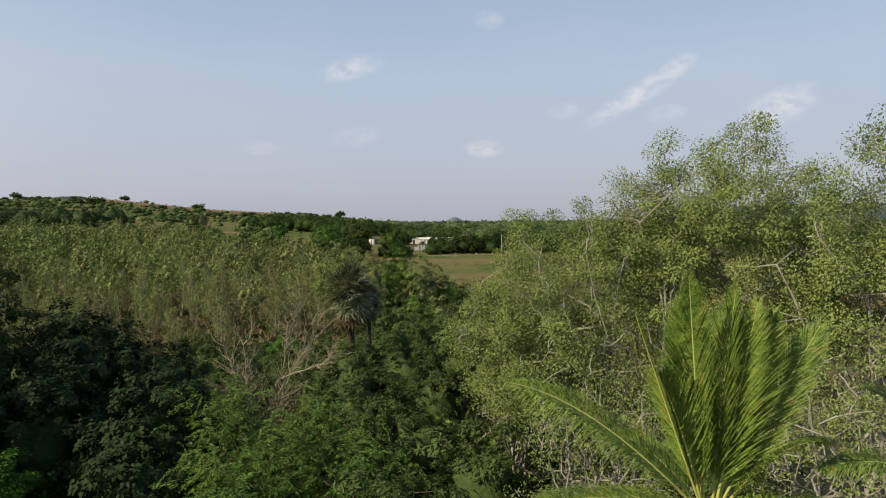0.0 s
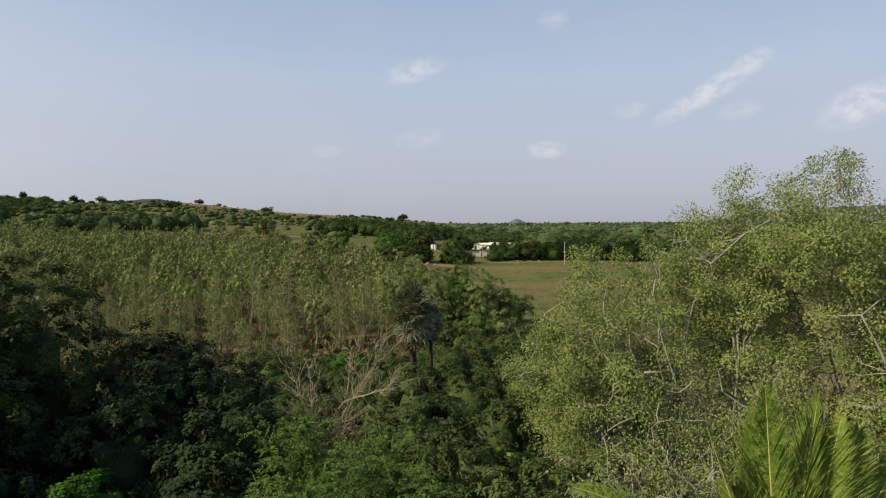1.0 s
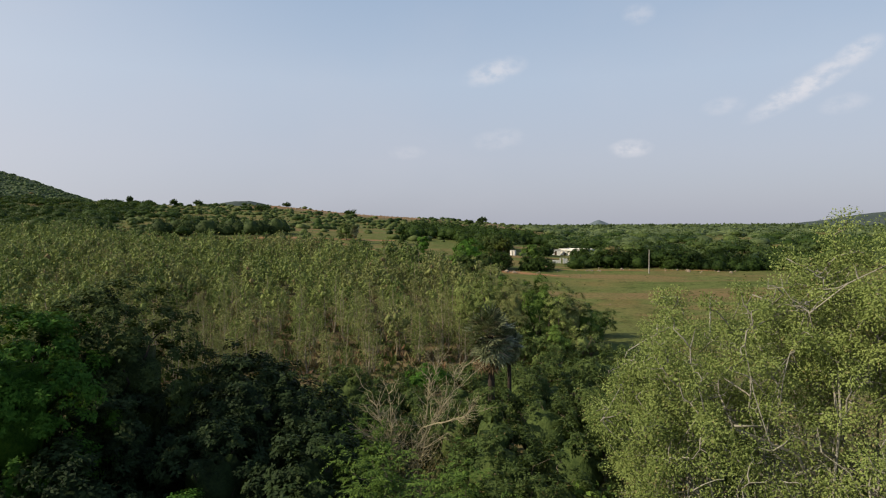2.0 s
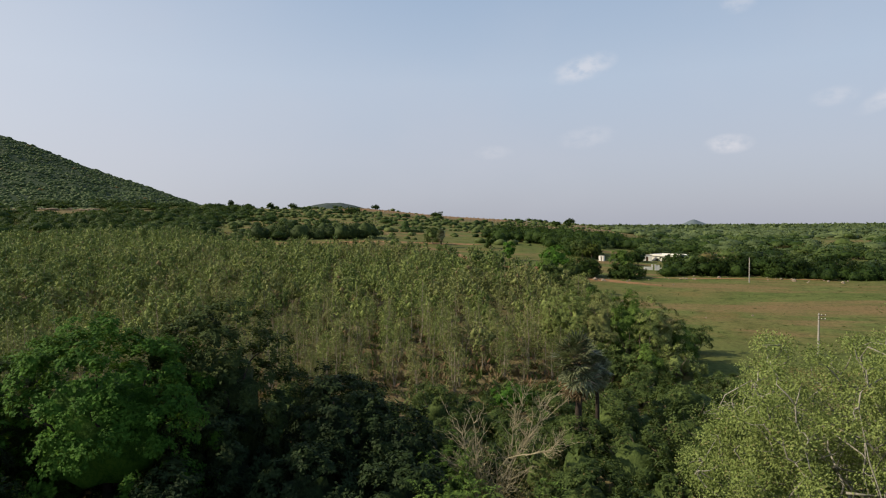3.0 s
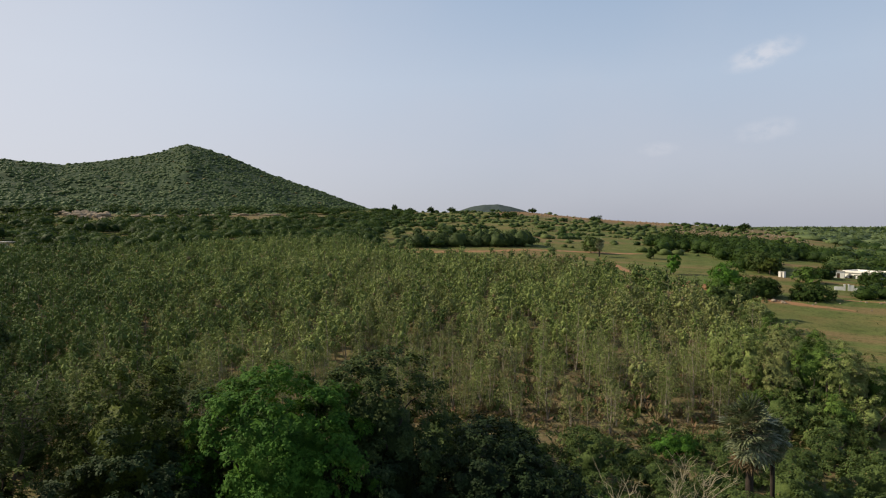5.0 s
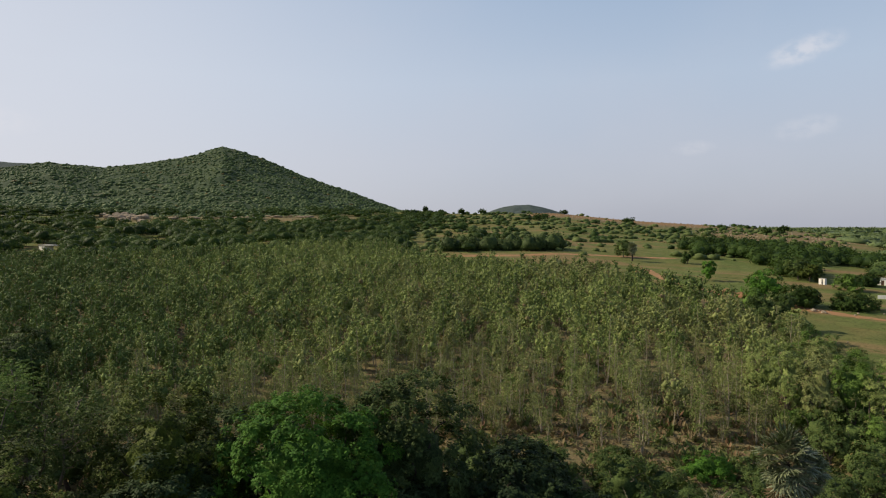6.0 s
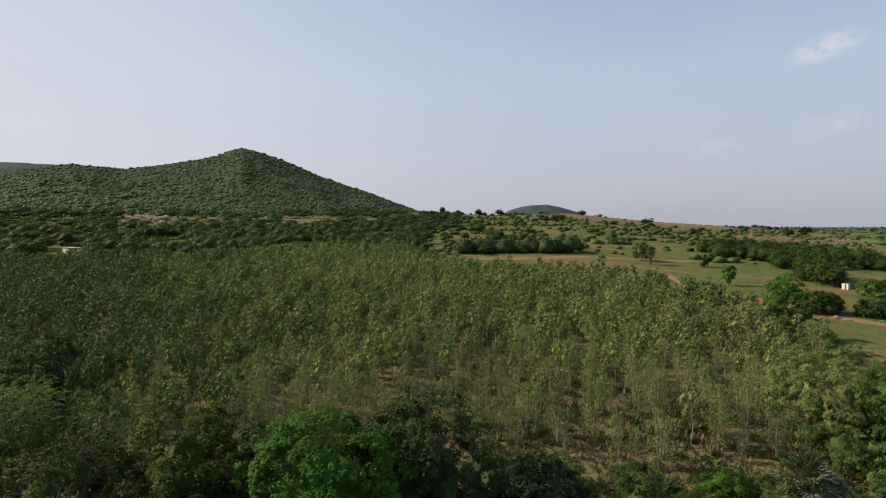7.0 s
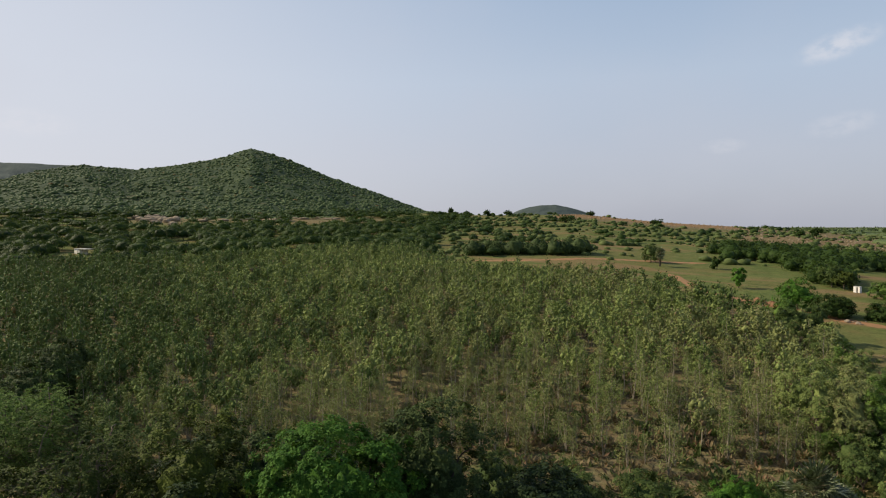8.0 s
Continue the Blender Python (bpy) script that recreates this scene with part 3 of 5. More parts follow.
def tree_soups(seed, height, radius, crown_z, crown_h, clumps, count, leaf, style="ball", trunk=0.2, limbs=5, fork=0.35, low=-0.55, clump=0.9, lean=(0, 0), inner=0.5, twigs=True, sides=6, crook=0.55, tangle=0, stout=1.0, heart=True):
    """A trunk with limbs and twigs, and a crown of leaves. The foot is at the origin."""
    rng = np.random.default_rng(seed)
    wood, green, twig, limb_soups = Soup(), Soup(), Soup(), []
    centre = np.array([lean[0], lean[1], crown_z])
    spots, out = lumpy_spots(rng, clumps, centre, (radius, radius, crown_h), low, inner)
    split = np.array([lean[0] * 0.5, lean[1] * 0.5, height * fork])
    stem = bent(rng, (0, 0, -0.4), split, 6, 0.25)
    wood.tube(stem, np.linspace(trunk * 1.25, trunk * 0.85, 6), sides + 2)
    joints = []
    for i in range(limbs):
        a = (i + rng.uniform(0, 0.7)) * 2 * np.pi / limbs
        end = centre + np.array([math.cos(a) * radius * rng.uniform(0.4, 0.75), math.sin(a) * radius * rng.uniform(0.4, 0.75), crown_h * rng.uniform(-0.1, 0.65)])
        path = bent(rng, stem[rng.integers(3, 6)], end, 12, crook, 0.08)
        limb_soups.append(Soup().tube(path, np.linspace(trunk * 0.5, trunk * 0.1, 12) * stout, sides))
        joints.append(path[2:])
    joints = np.concatenate(joints)
    for k in range(tangle):
        p = joints[rng.integers(len(joints))]
        u = unit(rng, 1)[0] * [1, 1, 0.55] + [0, 0, 0.1]
        q = p + u * rng.uniform(0.9, 2.2)
        path = bent(rng, p, q, 9, 1.5)
        twig.tube(path, np.linspace(0.038, 0.01, 9), 5)
        for j in range(3):
            a = path[rng.integers(3, 8)]
            twig.tube(bent(rng, a, a + unit(rng, 1)[0] * rng.uniform(0.3, 0.9), 4, 0.8), np.linspace(0.018, 0.006, 4), 3)
    if twigs:
        # each branch grows from the nearest wood, earlier branches included
        for c in spots[np.argsort(np.linalg.norm(spots - split, axis=1))]:
            d = np.linalg.norm(joints - c, axis=1) + rng.uniform(0, 0.9, len(joints))
            path = bent(rng, joints[d.argmin()], c, 5, 0.7, 0.05)
            twig.tube(path, np.linspace(trunk * 0.14, trunk * 0.035, 5), 4)
            joints = np.concatenate([joints, path[1:4]])
    if style == "tuft":
        tufted_crown(green, rng, spots, out, clump * rng.uniform(0.7, 1.25, len(spots)), count, leaf, centre, np.array([radius, radius, crown_h]), heart=0.52 if heart is True else heart)
    elif style == "spray":
        for k in range(count):
            j = rng.normal(size=spots.shape) * clump * 0.45
            o = out * [1, 1, 0.3] + rng.normal(size=out.shape) * 0.55
            o /= np.linalg.norm(o, axis=1)[:, None]
            spray_leaves(green, rng, spots + j, o, clump, 15, *leaf)
        clump_hearts(green, rng, spots, 0.6, 0.25)
    else:
        crown_leaves(green, rng, spots, clump * rng.uniform(0.7, 1.25, len(spots)), count, *leaf, outward=out, heart=heart)
    return wood, green, twig, limb_soups


def tree(name, at, label, category, seed, leaf_mat, bark, group="", crown="crown", **shape):
    wood, green, twig, limb_soups = tree_soups(seed, **shape)
    ob = thing(name, at, label, category, group)
    part("trunk", wood, bark, ob, smooth=True)
    for s in limb_soups:
        part("limb", s, bark, ob, smooth=True)
    if twig.n:
        tagged(part("branchwork", twig, bark, ob, smooth=True), kind="stuff")
    part(crown, green, leaf_mat, ob, smooth=True)
    return ob


def foot(x, y):
    return (x, y, float(ground_z(x, y)))


def near_tree(name, x, y, top, radius, leaf_mat, bark, label, seed, category="tree", group="", depth=None, **more):
    """A tree or bush by the height of its top above the datum and its crown's radius."""
    z = float(ground_z(x, y))
    h = top - z
    deep = depth or min(h * 0.5, radius * 1.1)
    shape = dict(height=h, radius=radius, crown_z=h - deep, crown_h=deep, clumps=int(14 * radius), count=80, leaf=(0.26, 0.13), clump=0.22 * radius + 0.25, trunk=0.05 + 0.02 * h)
    shape.update(more)
    if math.hypot(x, y) > 50 and "style" not in more:
        shape["count"], shape["leaf"] = int(shape["count"] * 0.6), (shape["leaf"][0] * 1.25, shape["leaf"][1] * 1.25)
    return tree(name, (x, y, z), label, category, seed, leaf_mat, bark, group, **shape)


# ---- the near thicket ----
# pale trees with grey crooked limbs: x, y, top, radius, clumps, leaves a clump, low
PALE = [(14.0, 30.0, 16.8, 5.6, 240, 220), (6.4, 31.0, 12.6, 5.0, 150, 220), (4.0, 32.6, 9.4, 3.4, 100, 210), (18.6, 24.4, 15.4, 5.4, 230, 220), (12.8, 18.6, 8.4, 3.6, 70, 60),
        (6.3, 24.6, 6.2, 3.8, 90, 80), (22.0, 32.0, 13.6, 6.0, 110, 130), (5.6, 38.0, 11.2, 4.0, 90, 130), (10.5, 36.0, 12.4, 5.0, 100, 130), (10.6, 31.2, 14.4, 3.2, 90, 170), (9.6, 22.2, 4.0, 2.8, 60, 120),
        (11.8, 24.4, 5.6, 3.0, 60, 120), (8.2, 27.0, 5.6, 2.8, 60, 120), (11.4, 27.4, 8.4, 3.4, 80, 130), (14.8, 27.0, 8.6, 3.4, 80, 130)]


def build_pale_trees():
    for i, (x, y, top, rad, clumps, count) in enumerate(PALE):
        near_tree("pale_tree", x, y, top, rad, LEAF_PALE, BARK_PALE, "pale green spreading tree with crooked grey limbs showing", 100 + i, group="pale trees in the thicket",
                  clumps=clumps, count=int(count * (1.4 if top > 7 else 0.75)), heart=False, leaf=(0.125, 0.06), clump=0.8, trunk=0.2 + 0.006 * top, limbs=15, fork=0.16, inner=0.3, low=-0.45 if top > 13 else -0.62, crook=0.85, tangle=40 if top > 13 else 24, stout=0.66, depth=min((top + 4.5) * 0.52, rad * 1.35))


DARK = "dense dark green broadleaved tree in the thicket"
FEATHER = "feathery green thorn tree with arching sprays"
SCRUBBY = "dull green tangled scrub bush in the thicket"
GREEN = "full bright green broadleaved tree"
OLIVE = "olive green bushy tree, lit tips and dark gaps in its colour"


def build_thicket():
    # dark broadleaved trees
    for i, (x, y, top, rad) in enumerate([(-33.0, 38.5, 11.4, 5.6), (-24.8, 41.5, 5.6, 4.4), (-20.0, 42.0, 3.4, 3.4), (-28.0, 48.5, 3.6, 4.0), (-31.2, 53.0, 2.0, 3.8), (-16.2, 34.6, 2.8, 3.4),
                                          (-23.0, 35.0, 2.4, 3.6), (-47.5, 31.0, 8.6, 5.0), (-39.0, 20.5, 7.5, 4.8), (-28.0, 28.5, 2.6, 4.4), (-34.0, 21.0, 4.0, 4.4), (-38.0, 45.5, 3.0, 4.0),
                                          (-30.0, 35.0, 4.2, 4.0), (-44.0, 37.5, 4.6, 4.4), (-58.0, 31.0, 4.0, 5.0), (-14.6, 30.4, 1.0, 2.8), (-12.6, 26.6, -0.8, 2.4),
                                          (-104.0, 30.0, 6.0, 4.2), (-112.0, 36.0, 6.6, 4.4), (-97.0, 26.0, 5.6, 3.8), (-121.0, 40.0, 6.6, 4.0), (-88.0, 25.0, 4.8, 3.4), (-71.0, 27.0, 3.6, 3.4)]):
        near_tree("dark_tree", x, y, top, rad, LEAF_SHADE if i in (0, 7) or x < -65 else LEAF_DARK_SHADED, BARK_DARK, DARK, 200 + i, group="dark trees of the thicket", style="tuft", clumps=int(2.8 * rad * (top + 4.5)), count=10, leaf=(0.34, 0.165), clump=1.0, twigs=False, fork=0.3, low=-0.75, inner=0.75, depth=(top + 4.5) * 0.6)
    # the large bright green tree and its like
    near_tree("green_tree", -35.9, 30.6, 11.3, 6.6, LEAF_BRIGHT, BARK_DARK, GREEN, 240, style="tuft", clumps=360, count=13, leaf=(0.3, 0.145), clump=0.95, inner=0.8, twigs=False, depth=8.2, low=-0.8)
    near_tree("green_bush", -21.6, 29.4, 0.2, 1.7, LEAF_BRIGHT, BARK_DARK, "bright green leafy bush at the thicket's edge", 241, "bush", style="tuft", clumps=40, count=20, leaf=(0.24, 0.12), clump=0.7, twigs=False)
    near_tree("green_bush", -18.4, 70.5, -1.6, 2.6, LEAF_BRIGHT, BARK_DARK, "bright lime green bush beside the plantation", 242, "bush", style="tuft", clumps=26, count=22, leaf=(0.24, 0.1), clump=0.8, twigs=False)
    # olive trees
    for i, (x, y, top, rad) in enumerate([(-44.5, 23.6, 12.2, 5.0), (-43.0, 12.0, 11.6, 4.6), (-50.0, 8.0, 11.0, 5.0)]):
        near_tree("olive_tree", x, y, top, rad, LEAF_OLIVE, BARK_DARK, OLIVE, 250 + i, group="olive trees of the thicket", style="tuft", low=-0.8, clumps=int(32 * rad), count=13, leaf=(0.28, 0.13), clump=0.95, inner=0.6, twigs=False, depth=8.0)
    # feathery thorn trees
    for i, (x, y, top, rad) in enumerate([(-11.4, 31.8, 2.6, 2.7), (-6.9, 31.4, 2.4, 3.2), (-9.0, 27.4, 1.4, 2.7), (-4.0, 28.0, 1.6, 3.0), (-52.0, 18.0, 11.6, 5.4), (-58.0, 15.5, 13.2, 5.4),
                                          (-49.5, 24.5, 6.6, 4.4), (-7.2, 22.8, 0.4, 2.4), (-14.8, 40.5, 1.8, 2.6)]):
        near_tree("thorn_tree", x, y, top, rad, LEAF_FEATHER if -55 < x < -40 else LEAF_ACACIA, BARK_GREY, FEATHER, 270 + i, group="feathery thorn trees", style="spray", clumps=int(17 * rad), count=8, leaf=(0.27, 0.07),
                  clump=1.3, inner=0.35, depth=min(4.0, (top + 4.5) * 0.6))
    # tangled scrub
    for i, (x, y, top, rad) in enumerate([(-2.0, 25.6, 1.6, 3.2), (2.0, 28.6, 2.0, 3.2), (1.6, 22.5, 0.6, 3.0), (-3.4, 20.4, -0.4, 3.0), (-3.0, 48.0, 2.4, 3.8), (-5.4, 39.6, 2.0, 3.6), (1.6, 52.0, 3.2, 4.0),
                                          (4.6, 45.5, 3.6, 3.8), (-0.6, 41.0, 2.0, 3.4), (1.0, 60.0, 3.6, 4.0), (6.2, 55.0, 3.0, 4.0), (-3.0, 57.0, 1.8, 3.4), (3.8, 66.0, 2.4, 3.6), (-11.0, 48.5, 0.2, 3.0),
                                          (-22.4, 57.6, 1.4, 2.8), (-25.0, 61.5, 0.2, 2.6), (-15.5, 46.0, 0.6, 3.0), (-18.5, 51.0, 0.6, 3.0), (-12.5, 62.0, -0.6, 2.8), (-6.0, 63.0, 0.6, 3.2),
                                          (8.0, 40.0, 3.4, 3.6), (-5.0, 33.8, 1.4, 3.0), (-1.5, 35.0, 1.8, 3.2), (5.6, 19.5, 1.6, 3.0), (9.5, 20.5, 3.0, 3.2), (1.0, 74.0, 0.6, 3.4),
                                          (9.0, 66.0, 2.0, 4.0), (11.0, 52.0, 3.4, 4.4), (7.0, 80.0, 0.0, 3.6), (-30.0, 59.0, -0.4, 2.8), (-36.5, 53.5, 1.0, 3.2), (-3.5, 86.0, -1.2, 3.0),
                                          (-9.4, 46.5, 1.5, 2.6), (-6.6, 45.0, 2.1, 2.8), (-7.4, 49.4, 2.4, 2.5), (-4.2, 51.5, 2.4, 2.6), (-12.5, 52.5, -0.4, 2.6), (-14.0, 57.0, -0.8, 2.6), (-9.0, 57.5, -0.6, 2.6),
                                          (-17.5, 61.0, -1.0, 2.4), (-21.0, 65.0, -1.6, 2.4), (-26.5, 66.5, -1.8, 2.4), (-33.0, 61.5, -1.0, 2.6), (-11.5, 68.0, -1.2, 2.8), (-6.5, 70.0, -0.4, 3.0), (-9.5, 76.0, -1.4, 2.8),
                                          (-14.5, 73.5, -2.0, 2.2), (-4.0, 77.0, -0.6, 3.0), (-40.5, 57.0, 0.2, 2.8), (-24.0, 52.0, 0.4, 2.8), (-20.5, 46.5, 1.2, 2.8), (-45.5, 50.5, 1.6, 3.2), (-52.5, 43.0, 2.0, 3.4)]):
        near_tree("scrub_bush", x, y, top, rad, LEAF_SCRUB, BARK_GREY, SCRUBBY, 300 + i, "bush", group="scrub of the thicket", style="tuft", clumps=int(11 * rad), count=13, leaf=(0.29, 0.115), clump=0.78, inner=0.4,
                  twigs=i % 2 == 0, depth=min(3.4, (top + 4.6) * 0.6))
    # low undergrowth below the trees; dark bushes are added as shade in the gaps
    rng = np.random.default_rng(6)
    for mat, seed, name in ((LEAF_DARK_SHADED, 390, "dark"), (LEAF_SCRUB, 391, "dull"), (LEAF_ACACIA, 392, "fresh")):
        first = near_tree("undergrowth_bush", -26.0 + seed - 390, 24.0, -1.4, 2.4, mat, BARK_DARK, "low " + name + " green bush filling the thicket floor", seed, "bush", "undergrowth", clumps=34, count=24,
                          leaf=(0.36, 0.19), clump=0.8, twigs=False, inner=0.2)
        for k in range(60 if mat is LEAF_DARK_SHADED else 12):
            # the last dark ones go under the pale trees, to darken between limbs
            x, y = (rng.uniform(2, 23), rng.uniform(14, 36)) if mat is LEAF_DARK_SHADED and k > 43 else (rng.uniform(-64, -14), rng.uniform(2, 50)) if mat is LEAF_DARK_SHADED else (rng.uniform(-9, 22), rng.uniform(15, 60))
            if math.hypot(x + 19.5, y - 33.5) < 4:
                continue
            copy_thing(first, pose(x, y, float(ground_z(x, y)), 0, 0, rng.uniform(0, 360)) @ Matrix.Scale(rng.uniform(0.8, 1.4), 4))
    # broadleaved shrubs where the plantation meets the pasture: tall by the trees, low and open on the grass
    rng = np.random.default_rng(5)
    for i, (x, y, h) in enumerate([(-7, 96, 4.6), (-11, 99, 6.2), (-4, 106, 4.4), (-8, 108, 5.8), (-13, 111, 6.6), (-11, 117, 6.4), (-16, 119, 7.0), (-7, 113, 5.2), (-17, 127, 7.2), (-14, 123, 6.6), (-21, 133, 7.4),
                                   (-18, 110, 6.4), (-12, 92, 5.0), (-22, 122, 6.6), (-26, 143, 7.6), (-1.6, 100, 4.8), (1.0, 101, 4.4), (-0.4, 106, 5.2), (2.6, 107, 4.6), (-3.6, 94, 4.2), (-5.0, 117, 5.2), (-9, 124, 5.6),
                                   (-3.0, 112, 5.0), (-14, 132, 6.0), (-19, 141, 6.4), (0.8, 94, 3.2), (-10, 88, 5.4), (-6.6, 88, 5.6), (-3.4, 88, 5.2), (-0.4, 90, 4.8), (-8.4, 84, 4.2), (-4.6, 83, 4.0)]):
        near_tree("shrub", x, y, float(ground_z(x, y)) + h * rng.uniform(0.9, 1.1), rng.uniform(1.5, 2.6) if h < 4 else rng.uniform(1.9, 2.9), (LEAF_ACACIA, LEAF_EUC, LEAF_SCRUB, LEAF_EUC_SHADED)[i % 4], BARK_GREY,
                  "leafy green shrub at the plantation's edge", 340 + i, "shrub", "shrubs at the plantation's edge", style="tuft", clumps=26, count=12, leaf=(0.3, 0.1), clump=0.8, twigs=False, inner=0.25, limbs=9, fork=0.12, heart=0.4)

    # taller leafy trees where the plantation ends against the pasture
    for i, (x, y, h, rad) in enumerate([(-14, 94, 12.4, 2.9), (-10.5, 93, 12.1, 2.8), (-7, 94, 12.2, 2.9), (-4, 94, 11.2, 2.7), (-1.9, 96, 9.6, 2.5), (-0.2, 97, 7.6, 2.2), (-17.5, 98, 11.4, 2.8), (-12, 102, 10.2, 2.8), (-8.5, 101, 9.6, 2.6)]):
        near_tree("edge_tree", x, y, float(ground_z(x, y)) + h, rad, (LEAF_EUC, LEAF_EUC_DRY, LEAF_ACACIA)[i % 3], BARK_GREY, "tall loose green tree at the plantation's corner", 380 + i, "tree", "trees at the plantation's corner", style="tuft",
                  clumps=int(22 * rad), count=11, leaf=(0.3, 0.1), clump=0.85, twigs=False, inner=0.35, limbs=7, fork=0.12, heart=0.42, depth=h * 0.5, low=-0.9)


def build_bare_tree():
    """A leafless pale tree, with many fine twigs."""
    rng = np.random.default_rng(77)
    ob = thing("bare_tree", foot(-12.0, 41.4), "leafless pale tree with many thin twigs", "tree")
    stems = [((0, 0, -0.3), (0.3, 0.2, 3.4), 0.13), ((0, 0, -0.3), (-2.0, 0.4, 4.4), 0.1), ((0.3, 0.2, 3.2), (3.4, 0.4, 8.6), 0.1), ((0.9, 0.2, 4.6), (4.6, -0.2, 6.4), 0.09), ((0.2, 0, 2.4), (-1.6, -0.8, 7.4), 0.08),
             ((0.2, 0.1, 2.0), (2.4, 1.4, 6.6), 0.08), ((-1.4, 0.3, 3.2), (-3.6, 0.6, 6.2), 0.07), ((0, 0, 1.0), (-3.2, -1.0, 4.6), 0.07), ((1.6, 0.2, 5.6), (2.2, 0.3, 9.2), 0.06), ((0, 0, 1.4), (1.8, -1.6, 5.4), 0.07)]
    for a, b, r in stems:
        a, b, r = np.array(a) * [0.72, 1, 1.08], np.array(b) * [0.72 if b[0] < 0 else 0.95, 1, 1.08], r * 0.7
        wood = Soup()
        path = bent(rng, a, b, 9, 0.4)
        wood.tube(path, np.linspace(r, r * 0.3, 9), 6)
        for k in range(22):
            p = path[rng.integers(2, 9)]
            d = unit(rng, 1)[0] * [1, 1, 0.5] + (b - a) * 0.14 + [0, 0, 0.35]
            twig = bent(rng, p, p + d * rng.uniform(0.6, 1.5), 5, 0.5)
            wood.tube(twig, np.linspace(0.024, 0.008, 5), 4)
            for j in range(6):
                q = twig[rng.integers(1, 5)]
                e = d * 0.5 + unit(rng, 1)[0] * 0.7
                wood.tube(bent(rng, q, q + e * rng.uniform(0.3, 0.8), 4, 0.5), np.linspace(0.013, 0.005, 4), 3)
        part("branch", wood, BARK_TAN, ob)
    # dry brush round its foot
    for i, (x, y, top, rad) in enumerate([(-12.4, 42.5, 1.6, 2.6), (-8.2, 43.6, 1.4, 2.6), (-10.0, 39.0, 0.6, 2.2)]):
        near_tree("dry_bush", x, y, top, rad, LEAF_DRY, BARK_TAN, "half-dry brown bush with thin pale stems", 380 + i, "bush", clumps=40, count=26, leaf=(0.16, 0.05), clump=0.8, limbs=12, fork=0.1, trunk=0.05, inner=0.3, heart=False)


# ---- palms ----
def coconut_frond(rng, length, lift, sag, twist, open_=0.8, roll=0.0):
    """One feather leaf along +x from the origin: the rib and its two rows of leaflets; open_ is how far they stand off the rib."""
    rib, blades = Soup(), Soup()
    n = 16
    t = np.linspace(0, 1, n)
    path = np.stack([length * (t * math.cos(lift) - 0.12 * sag * t ** 3), 0.12 * length * twist * t ** 2, length * (t * math.sin(lift) - sag * t ** 2.2)], -1)
    rib.tube(path, np.linspace(0.032, 0.006, n), 5)
    m = 130
    s = np.linspace(0.14, 0.995, m)
    mid = np.stack([np.interp(s, t, path[:, k]) for k in range(3)], -1)
    way = np.gradient(mid, axis=0)
    way /= np.linalg.norm(way, axis=1)[:, None]
    side = np.cross(way, [0, 0.06, 1.0])
    side /= np.linalg.norm(side, axis=1)[:, None] + 1e-9
    up = np.cross(side, way)
    side, up = side * math.cos(roll) + up * math.sin(roll), up * math.cos(roll) - side * math.sin(roll)
    size = min(1.05 if open_ < 0.7 else 0.85, length * 0.26) * np.clip(np.sin((s * 0.84 + 0.13) * np.pi), 0.2, 1)
    for sign in (-1, 1):
        d = side * sign * open_ + way * (0.9 + 0.5 * s[:, None]) + up * 0.22 + rng.normal(size=(m, 3)) * 0.07
        d /= np.linalg.norm(d, axis=1)[:, None]
        a = mid + d * 0.015
        b = a + d * size[:, None] * 0.5
        c = b + (d - np.array([0, 0, 1.0]) * rng.uniform(0.1, 0.7, (m, 1)) * (1.9 if open_ > 0.7 else 0.2)) * size[:, None] * 0.5 * rng.uniform(0.8, 1.15, (m, 1))
        wide = np.cross(d, up) * 0.014
        v = np.stack([a - wide * 0.5, b - wide, b + wide, a + wide * 0.5, b - wide, c - wide * 0.1, c + wide * 0.1, b + wide], 1)
        blades.add(v, np.arange(8 * m).reshape(-1, 4))
    return rib, blades


def build_coconut_palm(x, y, crown, seed, fronds, label):
    rng = np.random.default_rng(seed)
    z = float(ground_z(x, y))
    ob = thing("coconut_palm", (x, y, z), label, "palm", "coconut palms")
    h = crown - z
    t = np.linspace(0, 1, 18)
    trunk = Soup().tube(np.stack([0.25 * np.sin(t * 2.2) - 0.25 * math.sin(2.2), 0.1 * t * (1 - t), t * (h + 0.3) - 0.3], -1), 0.15 + 0.1 * (1 - t) ** 3 + 0.012 * (np.arange(18) % 2), 12)
    part("trunk", trunk, BARK_GREY, ob, smooth=True)
    for turn, lift, sag, size, open_, roll in fronds:
        rib, blades = coconut_frond(rng, size, radians(lift), sag, rng.uniform(-0.5, 0.5), open_, radians(roll))
        f = part("frond", blades, PALM_GREEN, ob)
        f.matrix_basis = pose(0, 0, h, 0, 0, turn) @ pose(0.08, 0, 0)
        part("rib", rib, PALM_RIB, f, "yellow-green central rib", True)


